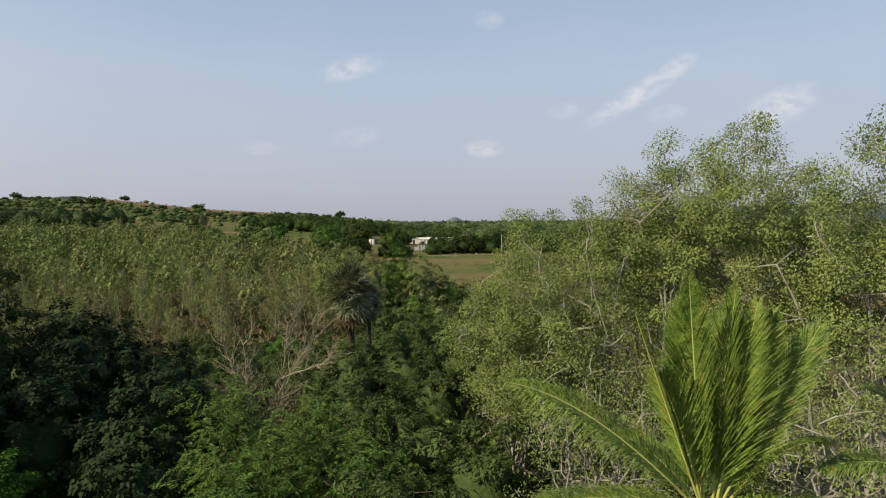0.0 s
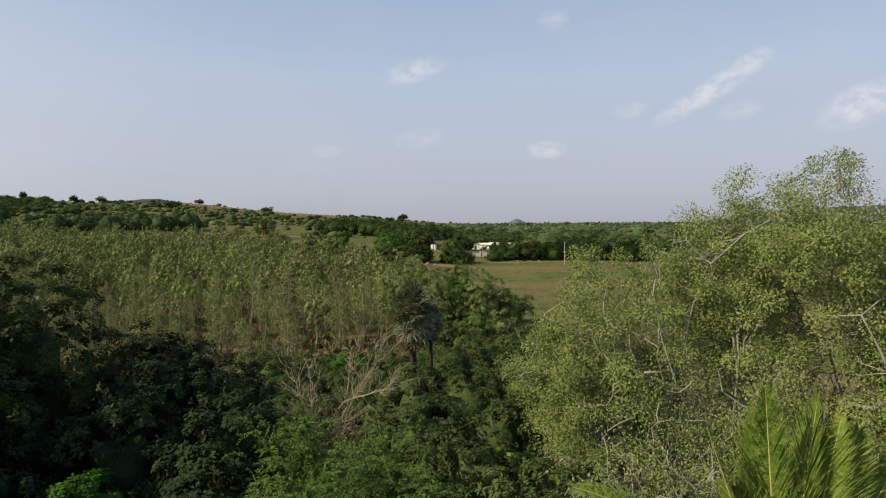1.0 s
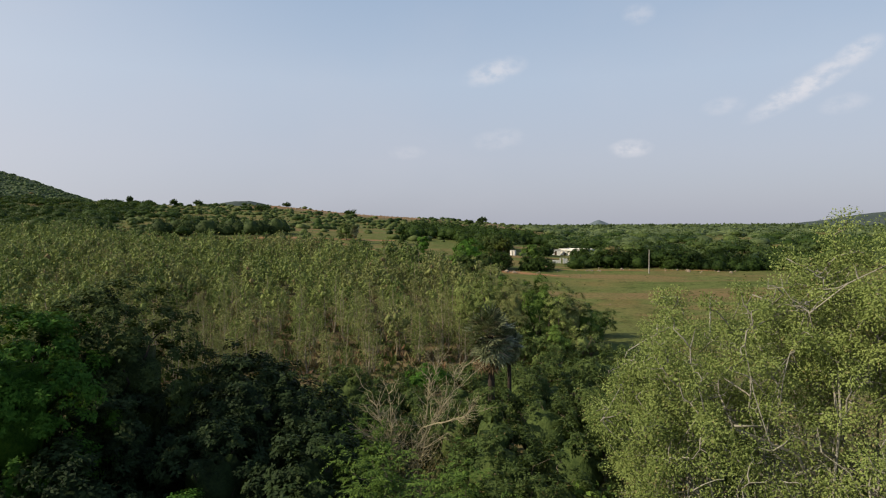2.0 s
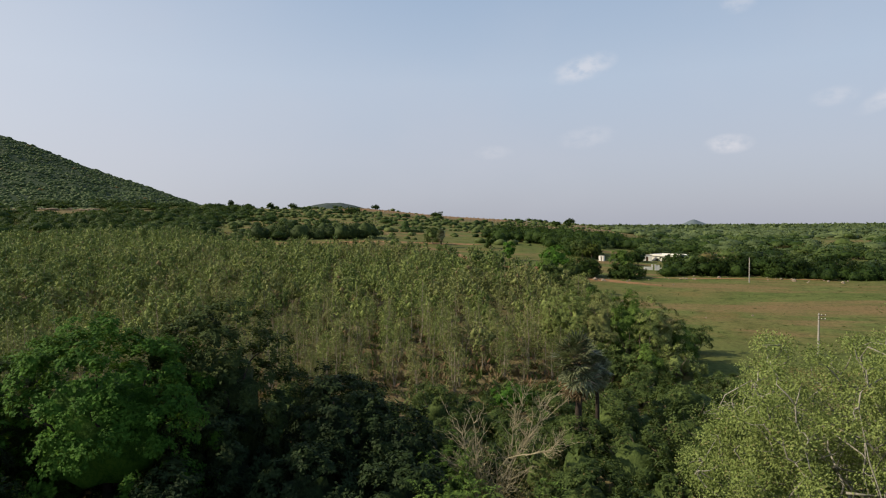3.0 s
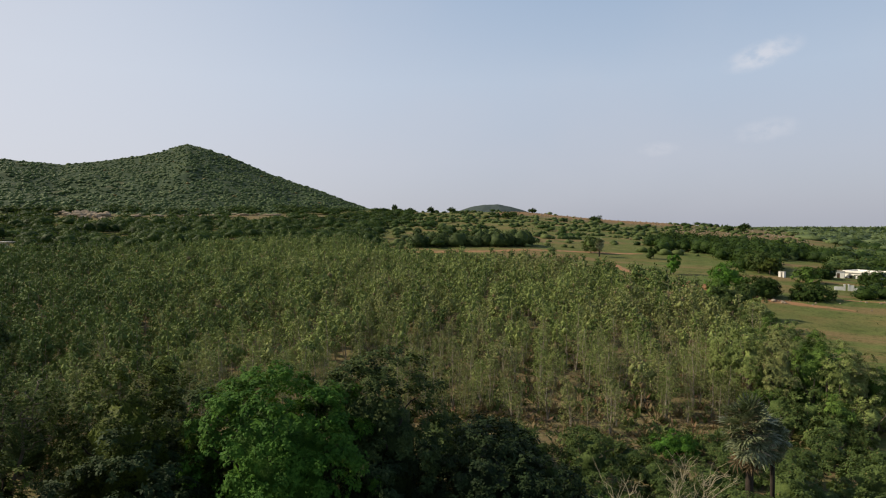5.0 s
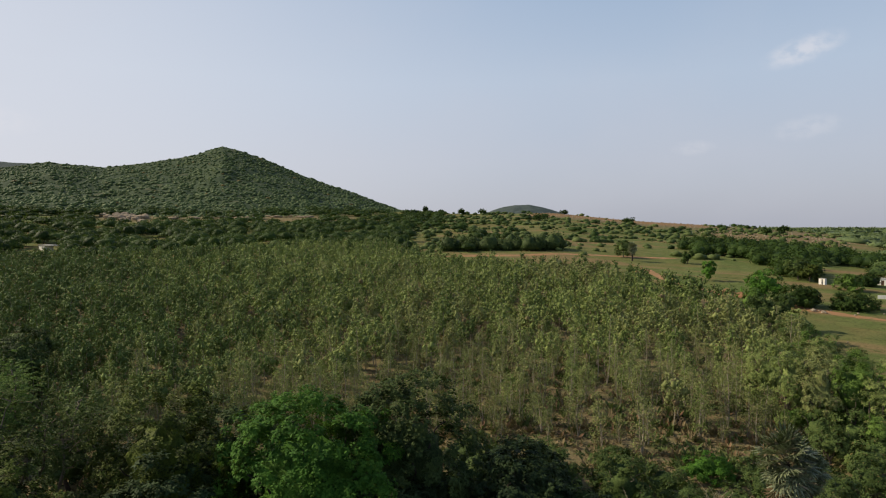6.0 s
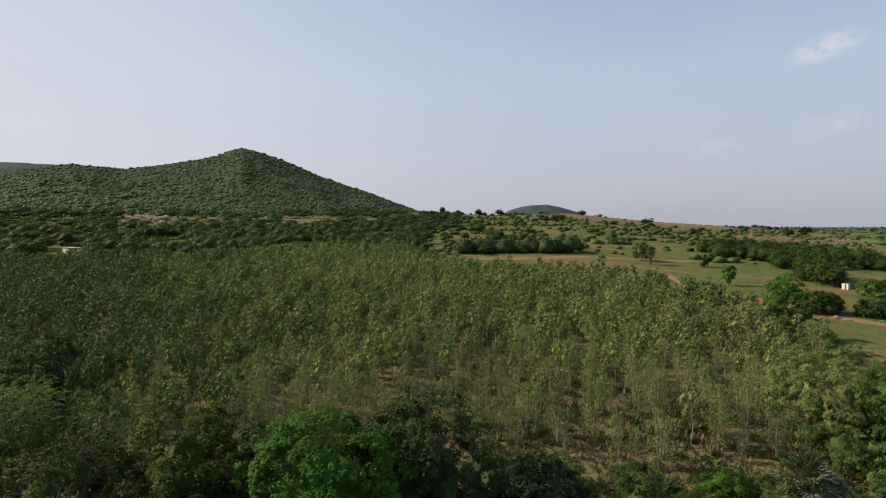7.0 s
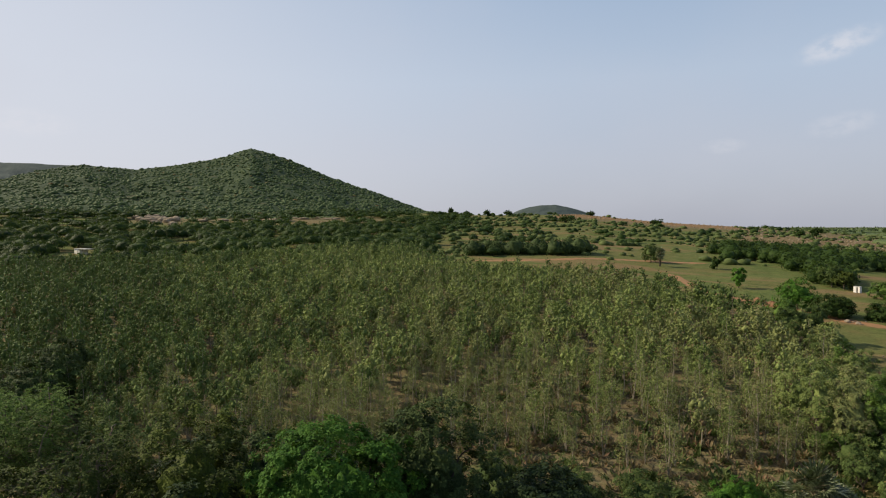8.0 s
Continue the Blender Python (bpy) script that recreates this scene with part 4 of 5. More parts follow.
# turn, rise, sag, length, spread of the leaflets, roll: young fronds stand up, old ones hang
FRONDS = [(160, 86, 0.02, 4.3, 0.55, 105), (120, 80, 0.04, 3.8, 0.5, 65), (40, 83, 0.04, 4.2, 0.6, -15), (5, 79, 0.05, 4.0, 0.6, -50), (10, 73, 0.07, 4.0, 0.6, -45), (178, 71, 0.03, 3.9, 0.4, 15), (186, 76, 0.32, 3.7, 0.65, -57),
          (4, 62, 0.08, 4.1, 0.55, -51), (172, 47, 0.29, 5.2, 0.85, 30), (345, 56, 0.42, 3.5, 0.85, 20), (187, 20, 0.24, 3.7, 0.8, 0), (325, 30, 0.4, 3.4, 0.8, 0), (290, 44, 0.44, 3.4, 0.8, 0), (255, 40, 0.44, 3.4, 0.8, 0),
          (222, 30, 0.42, 3.4, 0.8, 0), (120, 40, 0.44, 3.4, 0.8, 0), (88, 30, 0.45, 3.4, 0.8, 0), (50, 22, 0.48, 3.4, 0.8, 0), (150, 12, 0.5, 3.4, 0.8, 0), (305, 10, 0.5, 3.4, 0.8, 0), (238, 8, 0.5, 3.4, 0.8, 0)]
SIDE_FRONDS = [(180, 34, 0.34, 3.9, 0.75, 0), (215, 52, 0.4, 3.6, 0.7, 0), (140, 56, 0.3, 3.5, 0.7, 0), (90, 70, 0.12, 3.5, 0.5, 0), (30, 62, 0.2, 3.6, 0.6, 0), (330, 50, 0.36, 3.6, 0.7, 0), (270, 45, 0.4, 3.5, 0.7, 0),
               (60, 30, 0.45, 3.5, 0.7, 0), (0, 25, 0.45, 3.5, 0.7, 0), (300, 15, 0.5, 3.5, 0.7, 0)]


def fan_leaf(rng, stalk, spread, segments=26, tip_down=0.4):
    """A fan leaf along +x: the stalk, and a round pleated blade that is tipped forward, split into stiff pointed segments."""
    soup = Soup()
    soup.tube([(0, 0, 0), (stalk * 0.5, 0, 0.05), (stalk, 0, 0)], [0.03, 0.024, 0.018], 4)
    ang = np.linspace(-2.2, 2.2, segments) + rng.normal(size=segments) * 0.03
    tip = tip_down * rng.uniform(0.7, 1.2)
    fwd, side = np.array([math.cos(tip), 0, -math.sin(tip)]), np.array([0, 1.0, 0])
    face = np.array([math.sin(tip), 0, math.cos(tip)])
    d = np.cos(ang)[:, None] * fwd + np.sin(ang)[:, None] * side + face * (0.22 + 0.1 * np.cos(np.arange(segments) * np.pi))[:, None]
    across = -np.sin(ang)[:, None] * fwd + np.cos(ang)[:, None] * side
    size = spread * (0.78 + 0.22 * np.cos(ang * 0.7)) * rng.uniform(0.85, 1.12, segments)
    at = np.tile([stalk, 0, 0], (segments, 1))
    mid = at + d * size[:, None] * 0.55
    end = at + d * size[:, None] - face * 0.12 * spread * rng.uniform(0.3, 1.6, (segments, 1))
    w = 0.062 * spread
    v = np.stack([at, mid - across * w, end, mid + across * w + face * 0.03], 1)
    soup.add(v, np.arange(4 * segments).reshape(-1, 4))
    return soup


def build_fan_palm(x, y, crown, seed, size=1.0, label="palmyra palm with stiff grey-green fan leaves"):
    rng = np.random.default_rng(seed)
    z = float(ground_z(x, y))
    h = crown - z
    ob = thing("palmyra_palm", (x, y, z), label, "palm", "palmyra palms")
    t = np.linspace(0, 1, 16)
    part("trunk", Soup().tube(np.stack([0.1 * np.sin(3 * t), 0 * t, t * (h + 0.3) - 0.3], -1), (0.2 + 0.07 * (1 - t) ** 2 + 0.015 * (np.arange(16) % 2)) * size, 10), BARK_DARK, ob, smooth=True)
    fresh = [quad_mesh("frond", fan_leaf(rng, 0.85 * size, 0.95 * size), PALM_GREY) for k in range(5)]
    dead = [quad_mesh("frond", fan_leaf(rng, 0.75 * size, 0.8 * size, 18, 0.3), PALM_DRY) for k in range(2)]
    for k in range(54):
        up = 86 - 126 * (k / 53) ** 0.95
        f = part("frond", fresh[k % 5], PALM_GREY, ob)
        f.matrix_basis = pose(0, 0, h + (0.35 - 1.0 * k / 53) * size, 0, 0, k * 137.5 + rng.uniform(-12, 12)) @ pose(0.08, 0, 0, rng.uniform(-40, 40), -up, 0) @ Matrix.Scale(rng.uniform(0.8, 1.12), 4)
    for k in range(13):
        f = part("frond", dead[k % 2], PALM_DRY, ob, "dry brown hanging fan leaf")
        f.matrix_basis = pose(0, 0, h - (0.7 + 0.05 * k) * size, 0, 0, k * 137.5) @ pose(0.12, 0, 0, rng.uniform(-30, 30), 58 + rng.uniform(-10, 20), 0)


# ---- the eucalyptus plantation ----
def eucalyptus_soups(seed, lumps, per, size, bare=0.3, broad=1.0, heart=0.55, shoots=0):
    """A young slender eucalyptus about 8 m high: pale stem, a few steep branches, tufts of hanging leaves in a narrow crown."""
    rng = np.random.default_rng(seed)
    wood, green = Soup(), Soup()
    h = rng.uniform(6.0, 8.6)
    stem = bent(rng, (0, 0, -0.2), (rng.normal() * 0.35, rng.normal() * 0.35, h), 6, 0.12)
    near = per > 40
    few = stem if near else stem[[0, 2, 5]]
    wood.tube(few, np.linspace(0.105 if shoots else 0.085, 0.025, len(few)), 5 if near else 3)
    for k in range(shoots):
        a = rng.uniform(0, 2 * np.pi)
        tip = np.array([math.cos(a) * rng.uniform(0.4, 1.0), math.sin(a) * rng.uniform(0.4, 1.0), h * rng.uniform(0.45, 0.8)])
        wood.tube(bent(rng, (0, 0, -0.2), tip, 6, 0.2), np.linspace(0.05, 0.012, 6), 4)
    rise = (np.arange(lumps) + rng.uniform(0, 0.7, lumps)) / (lumps - 0.3)
    wide = broad * np.interp(rise, [0, 0.35, 0.7, 1], [0.75, 1.05, 0.85, 0.35]) * rng.uniform(0.85, 1.2, lumps)
    p = np.stack([np.interp(bare + (0.95 - bare) * rise, np.linspace(0, 1, 6), stem[:, i]) for i in range(3)], -1)
    a = np.arange(lumps) * 2.4 + rng.uniform(0, 1.2, lumps)
    reach = wide * rng.uniform(0.3, 0.8, lumps)
    c = p + np.stack([np.cos(a) * reach, np.sin(a) * reach, reach * 0.3], -1)
    ball = 0.16 + wide * rng.uniform(0.36, 0.54, lumps)
    if near:
        for k in range(lumps):
            wood.tube([p[k] - [0, 0, 0.5], (p[k] + c[k]) / 2 - [0, 0, 0.2], c[k]], [0.02, 0.014, 0.006], 3)
    u = unit(rng, lumps * per) + [0, 0, 0.2]
    pos = np.repeat(c, per, 0) + u * np.repeat(ball, per)[:, None] * rng.uniform(0.55, 1.1, (lumps * per, 1)) * [1, 1, 1.1]
    s = size * rng.uniform(0.65, 1.35, len(pos))
    way = u * 0.6 + unit(rng, len(pos)) * 0.8 - [0, 0, 0.35]
    nrm = u + [0, 0, 0.3] + rng.normal(size=u.shape) * 0.4
    green.leaves(pos, nrm, way, s * 1.2, s * rng.uniform(0.45, 0.7, len(pos)), 0.08)
    if heart:
        clump_hearts(green, rng, c, ball, heart, 3, 5, 0.35, 1.05)
    return wood, green


def scatter(rng, soups, spots, low=0.6, high=1.22):
    """Copies of the given arrays at all spots, turned and scaled, joined into one."""
    vs, qs, base = [], [], 0
    pick = rng.integers(0, len(soups), len(spots))
    for k, (v, q) in enumerate(soups):
        at = spots[pick == k]
        if not len(at):
            continue
        a, s = rng.uniform(0, 2 * np.pi, len(at)), rng.uniform(low, high, len(at))
        c, d = np.cos(a)[:, None] * s[:, None], np.sin(a)[:, None] * s[:, None]
        x = v[None, :, 0] * c - v[None, :, 1] * d + at[:, 0:1]
        y = v[None, :, 0] * d + v[None, :, 1] * c + at[:, 1:2]
        z = v[None, :, 2] * s[:, None] + at[:, 2:3]
        vs.append(np.stack([x, y, z], -1).reshape(-1, 3))
        qs.append((q[None] + (np.arange(len(at)) * len(v))[:, None, None]).reshape(-1, 4) + base)
        base += len(vs[-1])
    return np.concatenate(vs), np.concatenate(qs)


def build_plantation():
    rng = np.random.default_rng(21)
    step = 3.05
    gx, gy = np.meshgrid(np.arange(-345, 10, step), np.arange(-10, 285, step))
    turn = radians(24)
    cx, cy = -150, 140
    x = cx + (gx - cx) * math.cos(turn) - (gy - cy) * math.sin(turn)
    y = cy + (gx - cx) * math.sin(turn) + (gy - cy) * math.cos(turn)
    x, y = (x + rng.normal(size=x.shape) * 0.85).ravel(), (y + rng.normal(size=x.shape) * 0.85).ravel()
    inside = edge_distance(x, y, FIELD)
    gap = np.array([noise.noise((a * 0.06, b * 0.06, 7.0)) for a, b in zip(x, y)])
    keep = (inside > 0) & (rng.random(len(x)) > 0.1 + 0.35 * ((gap > 0.35) & (x > -72))) & (np.degrees(np.arctan2(x, y)) > -88)
    # a worn clearing beside the near edge
    keep &= ~((np.hypot((x + 31) / 13, (y - 82) / 6) < 1) & (rng.random(len(x)) < 0.55))
    keep &= ~((x > -75) & (y < 112) & (rng.random(len(x)) < 0.1))
    x, y = x[keep], y[keep]
    spots = np.stack([x, y, ground_z(x, y)], -1)
    r = np.hypot(x, y)
    order = np.argsort(np.hypot(x + 25, y - 60) + rng.normal(size=len(x)) * 13)
    near = order[:300]
    rest = np.setdiff1d(np.arange(len(x)), near)
    yellow = np.array([noise.noise((p * 0.025, q * 0.025, 2.0)) for p, q in zip(x, y)]) * 1.3 + rng.normal(size=len(x)) * 0.28 + np.clip((x + 70) / 220, -0.45, 0.3)
    # trees far left, backlit, and along the far edge take the shade-painted leaves
    deep = ((r > 165) & (inside[keep] < 9)) | (np.degrees(np.arctan2(x, y)) + rng.normal(size=len(x)) * 9 < -56) | (rng.random(len(x)) < 0.06)
    tone = np.where(deep, 2, yellow > 0.08).astype(int)
    stems, crowns = [], []
    for k in range(9):
        w, g = eucalyptus_soups(500 + k, 9 + k % 3, 44 + 8 * k, 0.2, 0.34 - 0.03 * k, 1.1 + 0.06 * k, 0, 3)
        stems.append(quad_mesh("trunk", w, BARK_EUC, True))
        crowns.append([quad_mesh("crown", g, m, True) for m in (LEAF_EUC, LEAF_EUC_DRY, LEAF_EUC_SHADED)])
    for i in near:
        k = int(rng.integers(9))
        ob = thing("eucalyptus_tree", spots[i], "slender young eucalyptus with pale stem and drooping leaves", "tree", "plantation trees", turn=rng.uniform(0, 360), size=rng.uniform(0.55, 1.12))
        part("trunk", stems[k], BARK_EUC, ob)
        part("crown", crowns[k][1 if rng.random() < 0.7 else tone[i]], LEAF_EUC, ob)
    for lo, hi, lumps, per, size in ((0, 120, 9, 46, 0.3), (120, 170, 8, 28, 0.4), (170, 230, 7, 18, 0.5), (230, 900, 6, 12, 0.66)):
        made = [eucalyptus_soups(540 + lo + k, lumps, per, size, 0.3 + 0.025 * k, 1.05 + 0.1 * k) for k in range(7)]
        for hue, mat, label in ((0, LEAF_EUC, "close rows of young grey-green eucalyptus trees"), (1, LEAF_EUC_DRY, "close rows of young yellowish eucalyptus trees"), (2, LEAF_EUC_SHADED, "close rows of young eucalyptus trees with shade-darkened green leaves")):
            at = spots[rest[(r[rest] >= lo) & (r[rest] < hi) & (tone[rest] == hue)]]
            if not len(at):
                continue
            seed = int(rng.integers(1 << 30))
            green = scatter(np.random.default_rng(seed), [g.arrays() for w, g in made], at)
            wood = scatter(np.random.default_rng(seed), [w.arrays() for w, g in made], at)
            ob = thing("plantation_trees", (0, 0, 0), label, "plantation", kind="stuff")
            part("crowns", green, mat, ob, smooth=True)
            part("stems", wood, BARK_EUC, ob)
    # dry grass and seedlings between the rows, thickest near the edge
    n = 3000
    gx = np.concatenate([rng.uniform(-150, 2, n), rng.uniform(-70, 2, n // 2)])
    gy = np.concatenate([rng.uniform(20, 180, n), rng.uniform(55, 110, n // 2)])
    ok = (edge_distance(gx, gy, FIELD) > -8) & (np.hypot(gx, gy) < 190)
    at = np.column_stack([gx, gy, ground_z(gx, gy)])[ok]
    for share, mat, label in ((slice(None, None, 2), LEAF_STRAW, "dry straw-coloured grass between the plantation rows"), (slice(1, None, 2), LEAF_RIDGE, "low green weeds between the plantation rows")):
        tufts = []
        for k in range(4):
            soup = Soup()
            u = unit(rng, 16) * [1, 1, 0]
            soup.leaves(u * rng.uniform(0, 0.9, (16, 1)), np.tile([0, 0, 1.0], (16, 1)) - u * 0.3, u * 0.8 + [0, 0, 0.6] + rng.normal(size=u.shape) * 0.3, rng.uniform(0.25, 0.7, 16), 0.2)
            tufts.append(soup.arrays())
        ob = thing("weeds", (0, 0, 0), label, "grass", kind="stuff")
        part("tufts", scatter(rng, tufts, at[share], 0.7, 2.4), mat, ob)
    # tufts on the pasture
    n = 600
    p = polar(rng.uniform(-16, 16, n), np.sqrt(rng.uniform(95 ** 2, 270 ** 2, n)))
    p = p[edge_distance(p[:, 0], p[:, 1], FIELD) < -2]
    tufts = []
    for k in range(4):
        soup = Soup()
        u = unit(rng, 7) * [1, 1, 0]
        soup.leaves(u * rng.uniform(0, 0.5, (7, 1)), np.tile([0, 0, 1.0], (7, 1)) - u * 0.3, u * 1.0 + [0, 0, 0.35], rng.uniform(0.3, 0.6, 7), 0.3)
        tufts.append(soup.arrays())
    ob = thing("grass_tufts", (0, 0, 0), "scattered tufts of grass on the pasture", "grass", kind="stuff")
    part("tufts", scatter(rng, tufts, np.column_stack([p, ground_z(p[:, 0], p[:, 1])]), 0.35, 0.85), LEAF_RIDGE, ob)


# ---- woods and bushes farther off ----
def dome_tree(seed, leaves, size, rx, h, flat=0.5):
    """A spreading tree for the middle distance: one low uneven dome of boughs, set with leaf sprays, over a short forked stem."""
    rng = np.random.default_rng(seed)
    green, wood = Soup(), Soup()
    if leaves < 60:
        # a low bush seen from far off
        clump_hearts(green, rng, [(0, 0, h * 0.3)], rx, 1.0, 4 if leaves > 10 else 3, 6 if leaves > 10 else 5, 0.25, h / rx * 0.7)
        if leaves > 10:
            u = unit(rng, leaves // 3)
            u[:, 2] = np.abs(u[:, 2])
            rosettes(green, rng, u * [rx * 0.9, rx * 0.9, h * 0.6] + [0, 0, h * 0.3], u, 1, size * 0.7, size * 0.5)
        return wood.add(np.zeros((4, 3)), [(0, 1, 2, 3)]), green
    off = rng.uniform(0, 50)
    high = h * flat

    def shell(u):
        s = 1 + np.array([0.3 * noise.noise((a * 2.2 + off, b * 2.2, c * 2.2)) + 0.16 * noise.noise((a * 5 + off, b * 5, c * 5)) for a, b, c in u])
        p = u * s[:, None] * [rx, rx, high]
        return np.column_stack([p[:, :2], np.maximum(p[:, 2], -0.3 * high)])

    rings, sides = 6, 11
    t, a = np.meshgrid(np.linspace(0.03, 0.64, rings) * np.pi, np.arange(sides) * 2 * np.pi / sides, indexing="ij")
    core = shell(np.stack([np.sin(t) * np.cos(a), np.sin(t) * np.sin(a), np.cos(t)], -1).reshape(-1, 3)) * 0.77
    core[-sides:, :2] *= 0.45
    i, j = np.meshgrid(np.arange(rings - 1), np.arange(sides), indexing="ij")
    k = (j + 1) % sides
    green.add(core + [0, 0, h - high], np.stack([i * sides + j, (i + 1) * sides + j, (i + 1) * sides + k, i * sides + k], -1))
    u = unit(rng, leaves * 2)
    u = u[u[:, 2] > -0.3][:leaves]
    nrm = u / [rx, rx, high]
    nrm = nrm / np.linalg.norm(nrm, axis=1)[:, None] + rng.normal(size=u.shape) * 0.45
    d = np.cross(nrm, unit(rng, len(u))) + u * 0.45
    d /= np.linalg.norm(d, axis=1)[:, None] + 1e-9
    L = size * rng.uniform(0.45, 1.15, len(u))
    at = shell(u) * rng.uniform(0.9, 1.03, (len(u), 1)) + [0, 0, h - high]
    green.leaves(at - d * L[:, None] * 0.4, nrm, d, L, L * rng.uniform(0.4, 0.7, len(u)), 0.06)
    for k in range(2):
        a = k * 3.1 + rng.uniform(0, 1)
        wood.tube([(0, 0, -0.4), (math.cos(a) * rx * 0.2, math.sin(a) * rx * 0.2, h * 0.35), (math.cos(a) * rx * 0.45, math.sin(a) * rx * 0.45, h * 0.75)], [0.17, 0.12, 0.05], 3)
    return wood, green


def wood_of(name, label, spots, kinds, leaf, seed, low=0.7, high=1.3, category="woodland", stems=True):
    made = [dome_tree(seed + k, *kinds[k % len(kinds)]) for k in range(8)]
    ob = thing(name, (0, 0, 0), label, category, kind="stuff")
    part("crowns", scatter(np.random.default_rng(seed), [g.arrays() for w, g in made], spots, low, high), leaf, ob, smooth=True)
    if stems:
        part("stems", scatter(np.random.default_rng(seed), [w.arrays() for w, g in made], spots, low, high), BARK_DARK, ob)


def sector(rng, az0, az1, r0, r1, spacing, thin=None):
    """Random spots in a sector of the plan, about so far from each other."""
    area = radians(az1 - az0) * (r1 * r1 - r0 * r0) / 2
    n = int(area / spacing ** 2)
    p = polar(rng.uniform(az0, az1, n), np.sqrt(rng.uniform(r0 * r0, r1 * r1, n)))
    if thin is not None:
        k = np.array([noise.noise((a * thin[0], b * thin[0], 11.0)) for a, b in p])
        p = p[k + rng.normal(size=n) * 0.12 > thin[1]]
    return np.column_stack([p, ground_z(p[:, 0], p[:, 1])])


def bare_crest(p):
    """Which spots lie on the bare red crest of the ridge."""
    az, r = np.degrees(np.arctan2(p[:, 0], p[:, 1])), np.hypot(p[:, 0], p[:, 1])
    return (az > -30) & (az < -15) & (r > 690) & (np.sin(p[:, 0] * 0.35) * np.sin(p[:, 1] * 0.31) < 0.75)


def build_woods():
    rng = np.random.default_rng(31)
    # thorn woods behind the pasture
    p = sector(rng, -3.5, 44, 218, 330, 7.0, (0.04, -0.14))
    p = p[(p[:, 1] > 214) & ~((np.abs(p[:, 0] + 6) < 9) & (p[:, 1] < 282)) & ~((np.abs(p[:, 0] + 12) < 9) & (np.abs(p[:, 1] - 318) < 14))]
    pick = rng.integers(0, 4, len(p))
    wood_of("woodland", "bright green thorn trees behind the pasture", p[pick == 0], [(140, 1.25, 4.6, 6.0, 0.5), (112, 1.25, 3.8, 5.0, 0.5)], LEAF_SCRUB, 604, 0.6, 1.2)
    wood_of("woodland", "very dark thorn trees behind the pasture", p[pick == 1], [(168, 1.2, 4.8, 5.4, 0.5), (140, 1.2, 3.8, 4.6, 0.5)], LEAF_SHADE, 608, 0.5, 1.15)
    wood_of("woodland", "light green low trees behind the pasture", p[pick == 3], [(140, 1.2, 4.4, 4.6, 0.5), (112, 1.2, 3.6, 4.0, 0.5)], LEAF_PLAIN_HAZED, 612, 0.5, 1.1)
    p = p[pick == 2]
    wood_of("woodland", "dense dark green thorn trees behind the pasture", p, [(182, 1.2, 4.6, 6.0, 0.5), (168, 1.25, 5.2, 5.2, 0.45), (140, 1.15, 3.6, 5.0, 0.5)], LEAF_WOOD, 600, 0.5, 1.15)
    p = sector(rng, -3, 34, 330, 620, 9.6, (0.015, -0.14))
    pick = rng.random(len(p)) + 0.5 * np.array([noise.noise((a * 0.012, b * 0.012, 5.0)) for a, b in p[:, :2]])
    for part_of, leaf, label, seed in ((pick < 0.4, LEAF_WOOD, "dark thorn trees on the open plain", 624), ((pick >= 0.4) & (pick < 0.75), LEAF_SCRUB, "green thorn trees on the open plain", 622),
                                       (pick >= 0.75, LEAF_PLAIN_HAZED, "open plain covered with light green thorn trees", 620)):
        wood_of("woodland", label, p[part_of], [(90, 1.1, 5.6, 5.2, 0.6), (80, 1.0, 4.4, 5.0, 0.6), (80, 1.1, 7.0, 4.6, 0.6)], leaf, seed, 0.4, 1.35)
    p = sector(rng, -5, 50, 620, 1300, 20.0, (0.008, -0.25))
    wood_of("woodland", "far plain of low green trees", p, [(42, 4.4, 12.5, 3.8, 0.5)], LEAF_PLAIN_HAZED, 640, stems=False)
    p = sector(rng, -26, 50, 1300, 3600, 70.0)
    wood_of("woodland", "far plain of low green trees", p, [(42, 13.0, 38.0, 3.6, 0.6)], LEAF_PLAIN_HAZED, 650, stems=False)
    # unbroken thorn bushes along the stony boundary
    hx = np.arange(-3.6, 62, 2.1)
    row = np.column_stack([hx + rng.normal(size=len(hx)) * 0.8, 214 + 4 * np.sin(hx * 0.1) + rng.normal(size=len(hx)) * 2.2])
    row = np.concatenate([row, row + [1.0, 7.0] + rng.normal(size=row.shape)])
    row = row[~((row[:, 0] > -9) & (row[:, 0] < -4.0))]
    row = np.column_stack([row, ground_z(row[:, 0], row[:, 1])])
    wood_of("hedge", "thick dark thorn hedge along the stony boundary", row, [(130, 0.9, 3.4, 3.6, 0.85), (120, 0.9, 3.0, 4.4, 0.8)], LEAF_WOOD, 655, 0.6, 1.2, category="hedge")
    # hedge and dark trees beyond the pasture
    line = np.array([(-118, 366), (-112, 382), (-104, 396), (-92, 402), (-84, 380), (-80, 352), (-72, 338), (-64, 326), (-58, 316), (-52, 300), (-47, 286), (-42, 274), (-40, 262)])
    t = np.linspace(0, len(line) - 1, 110)
    h = np.column_stack([np.interp(t, np.arange(len(line)), line[:, k]) for k in (0, 1)]) + rng.normal(size=(110, 2)) * 3.4 + [3, 6]
    h = np.column_stack([h, ground_z(h[:, 0], h[:, 1])])
    wood_of("hedge", "thick hedge of dark green thorn trees", h, [(140, 1.0, 3.4, 5.4, 0.72), (120, 1.0, 2.8, 4.6, 0.72)], LEAF_WOOD, 660, 0.8, 1.55, category="hedge")
    p = sector(rng, -16, -3, 340, 425, 6.8, (0.02, -0.22))
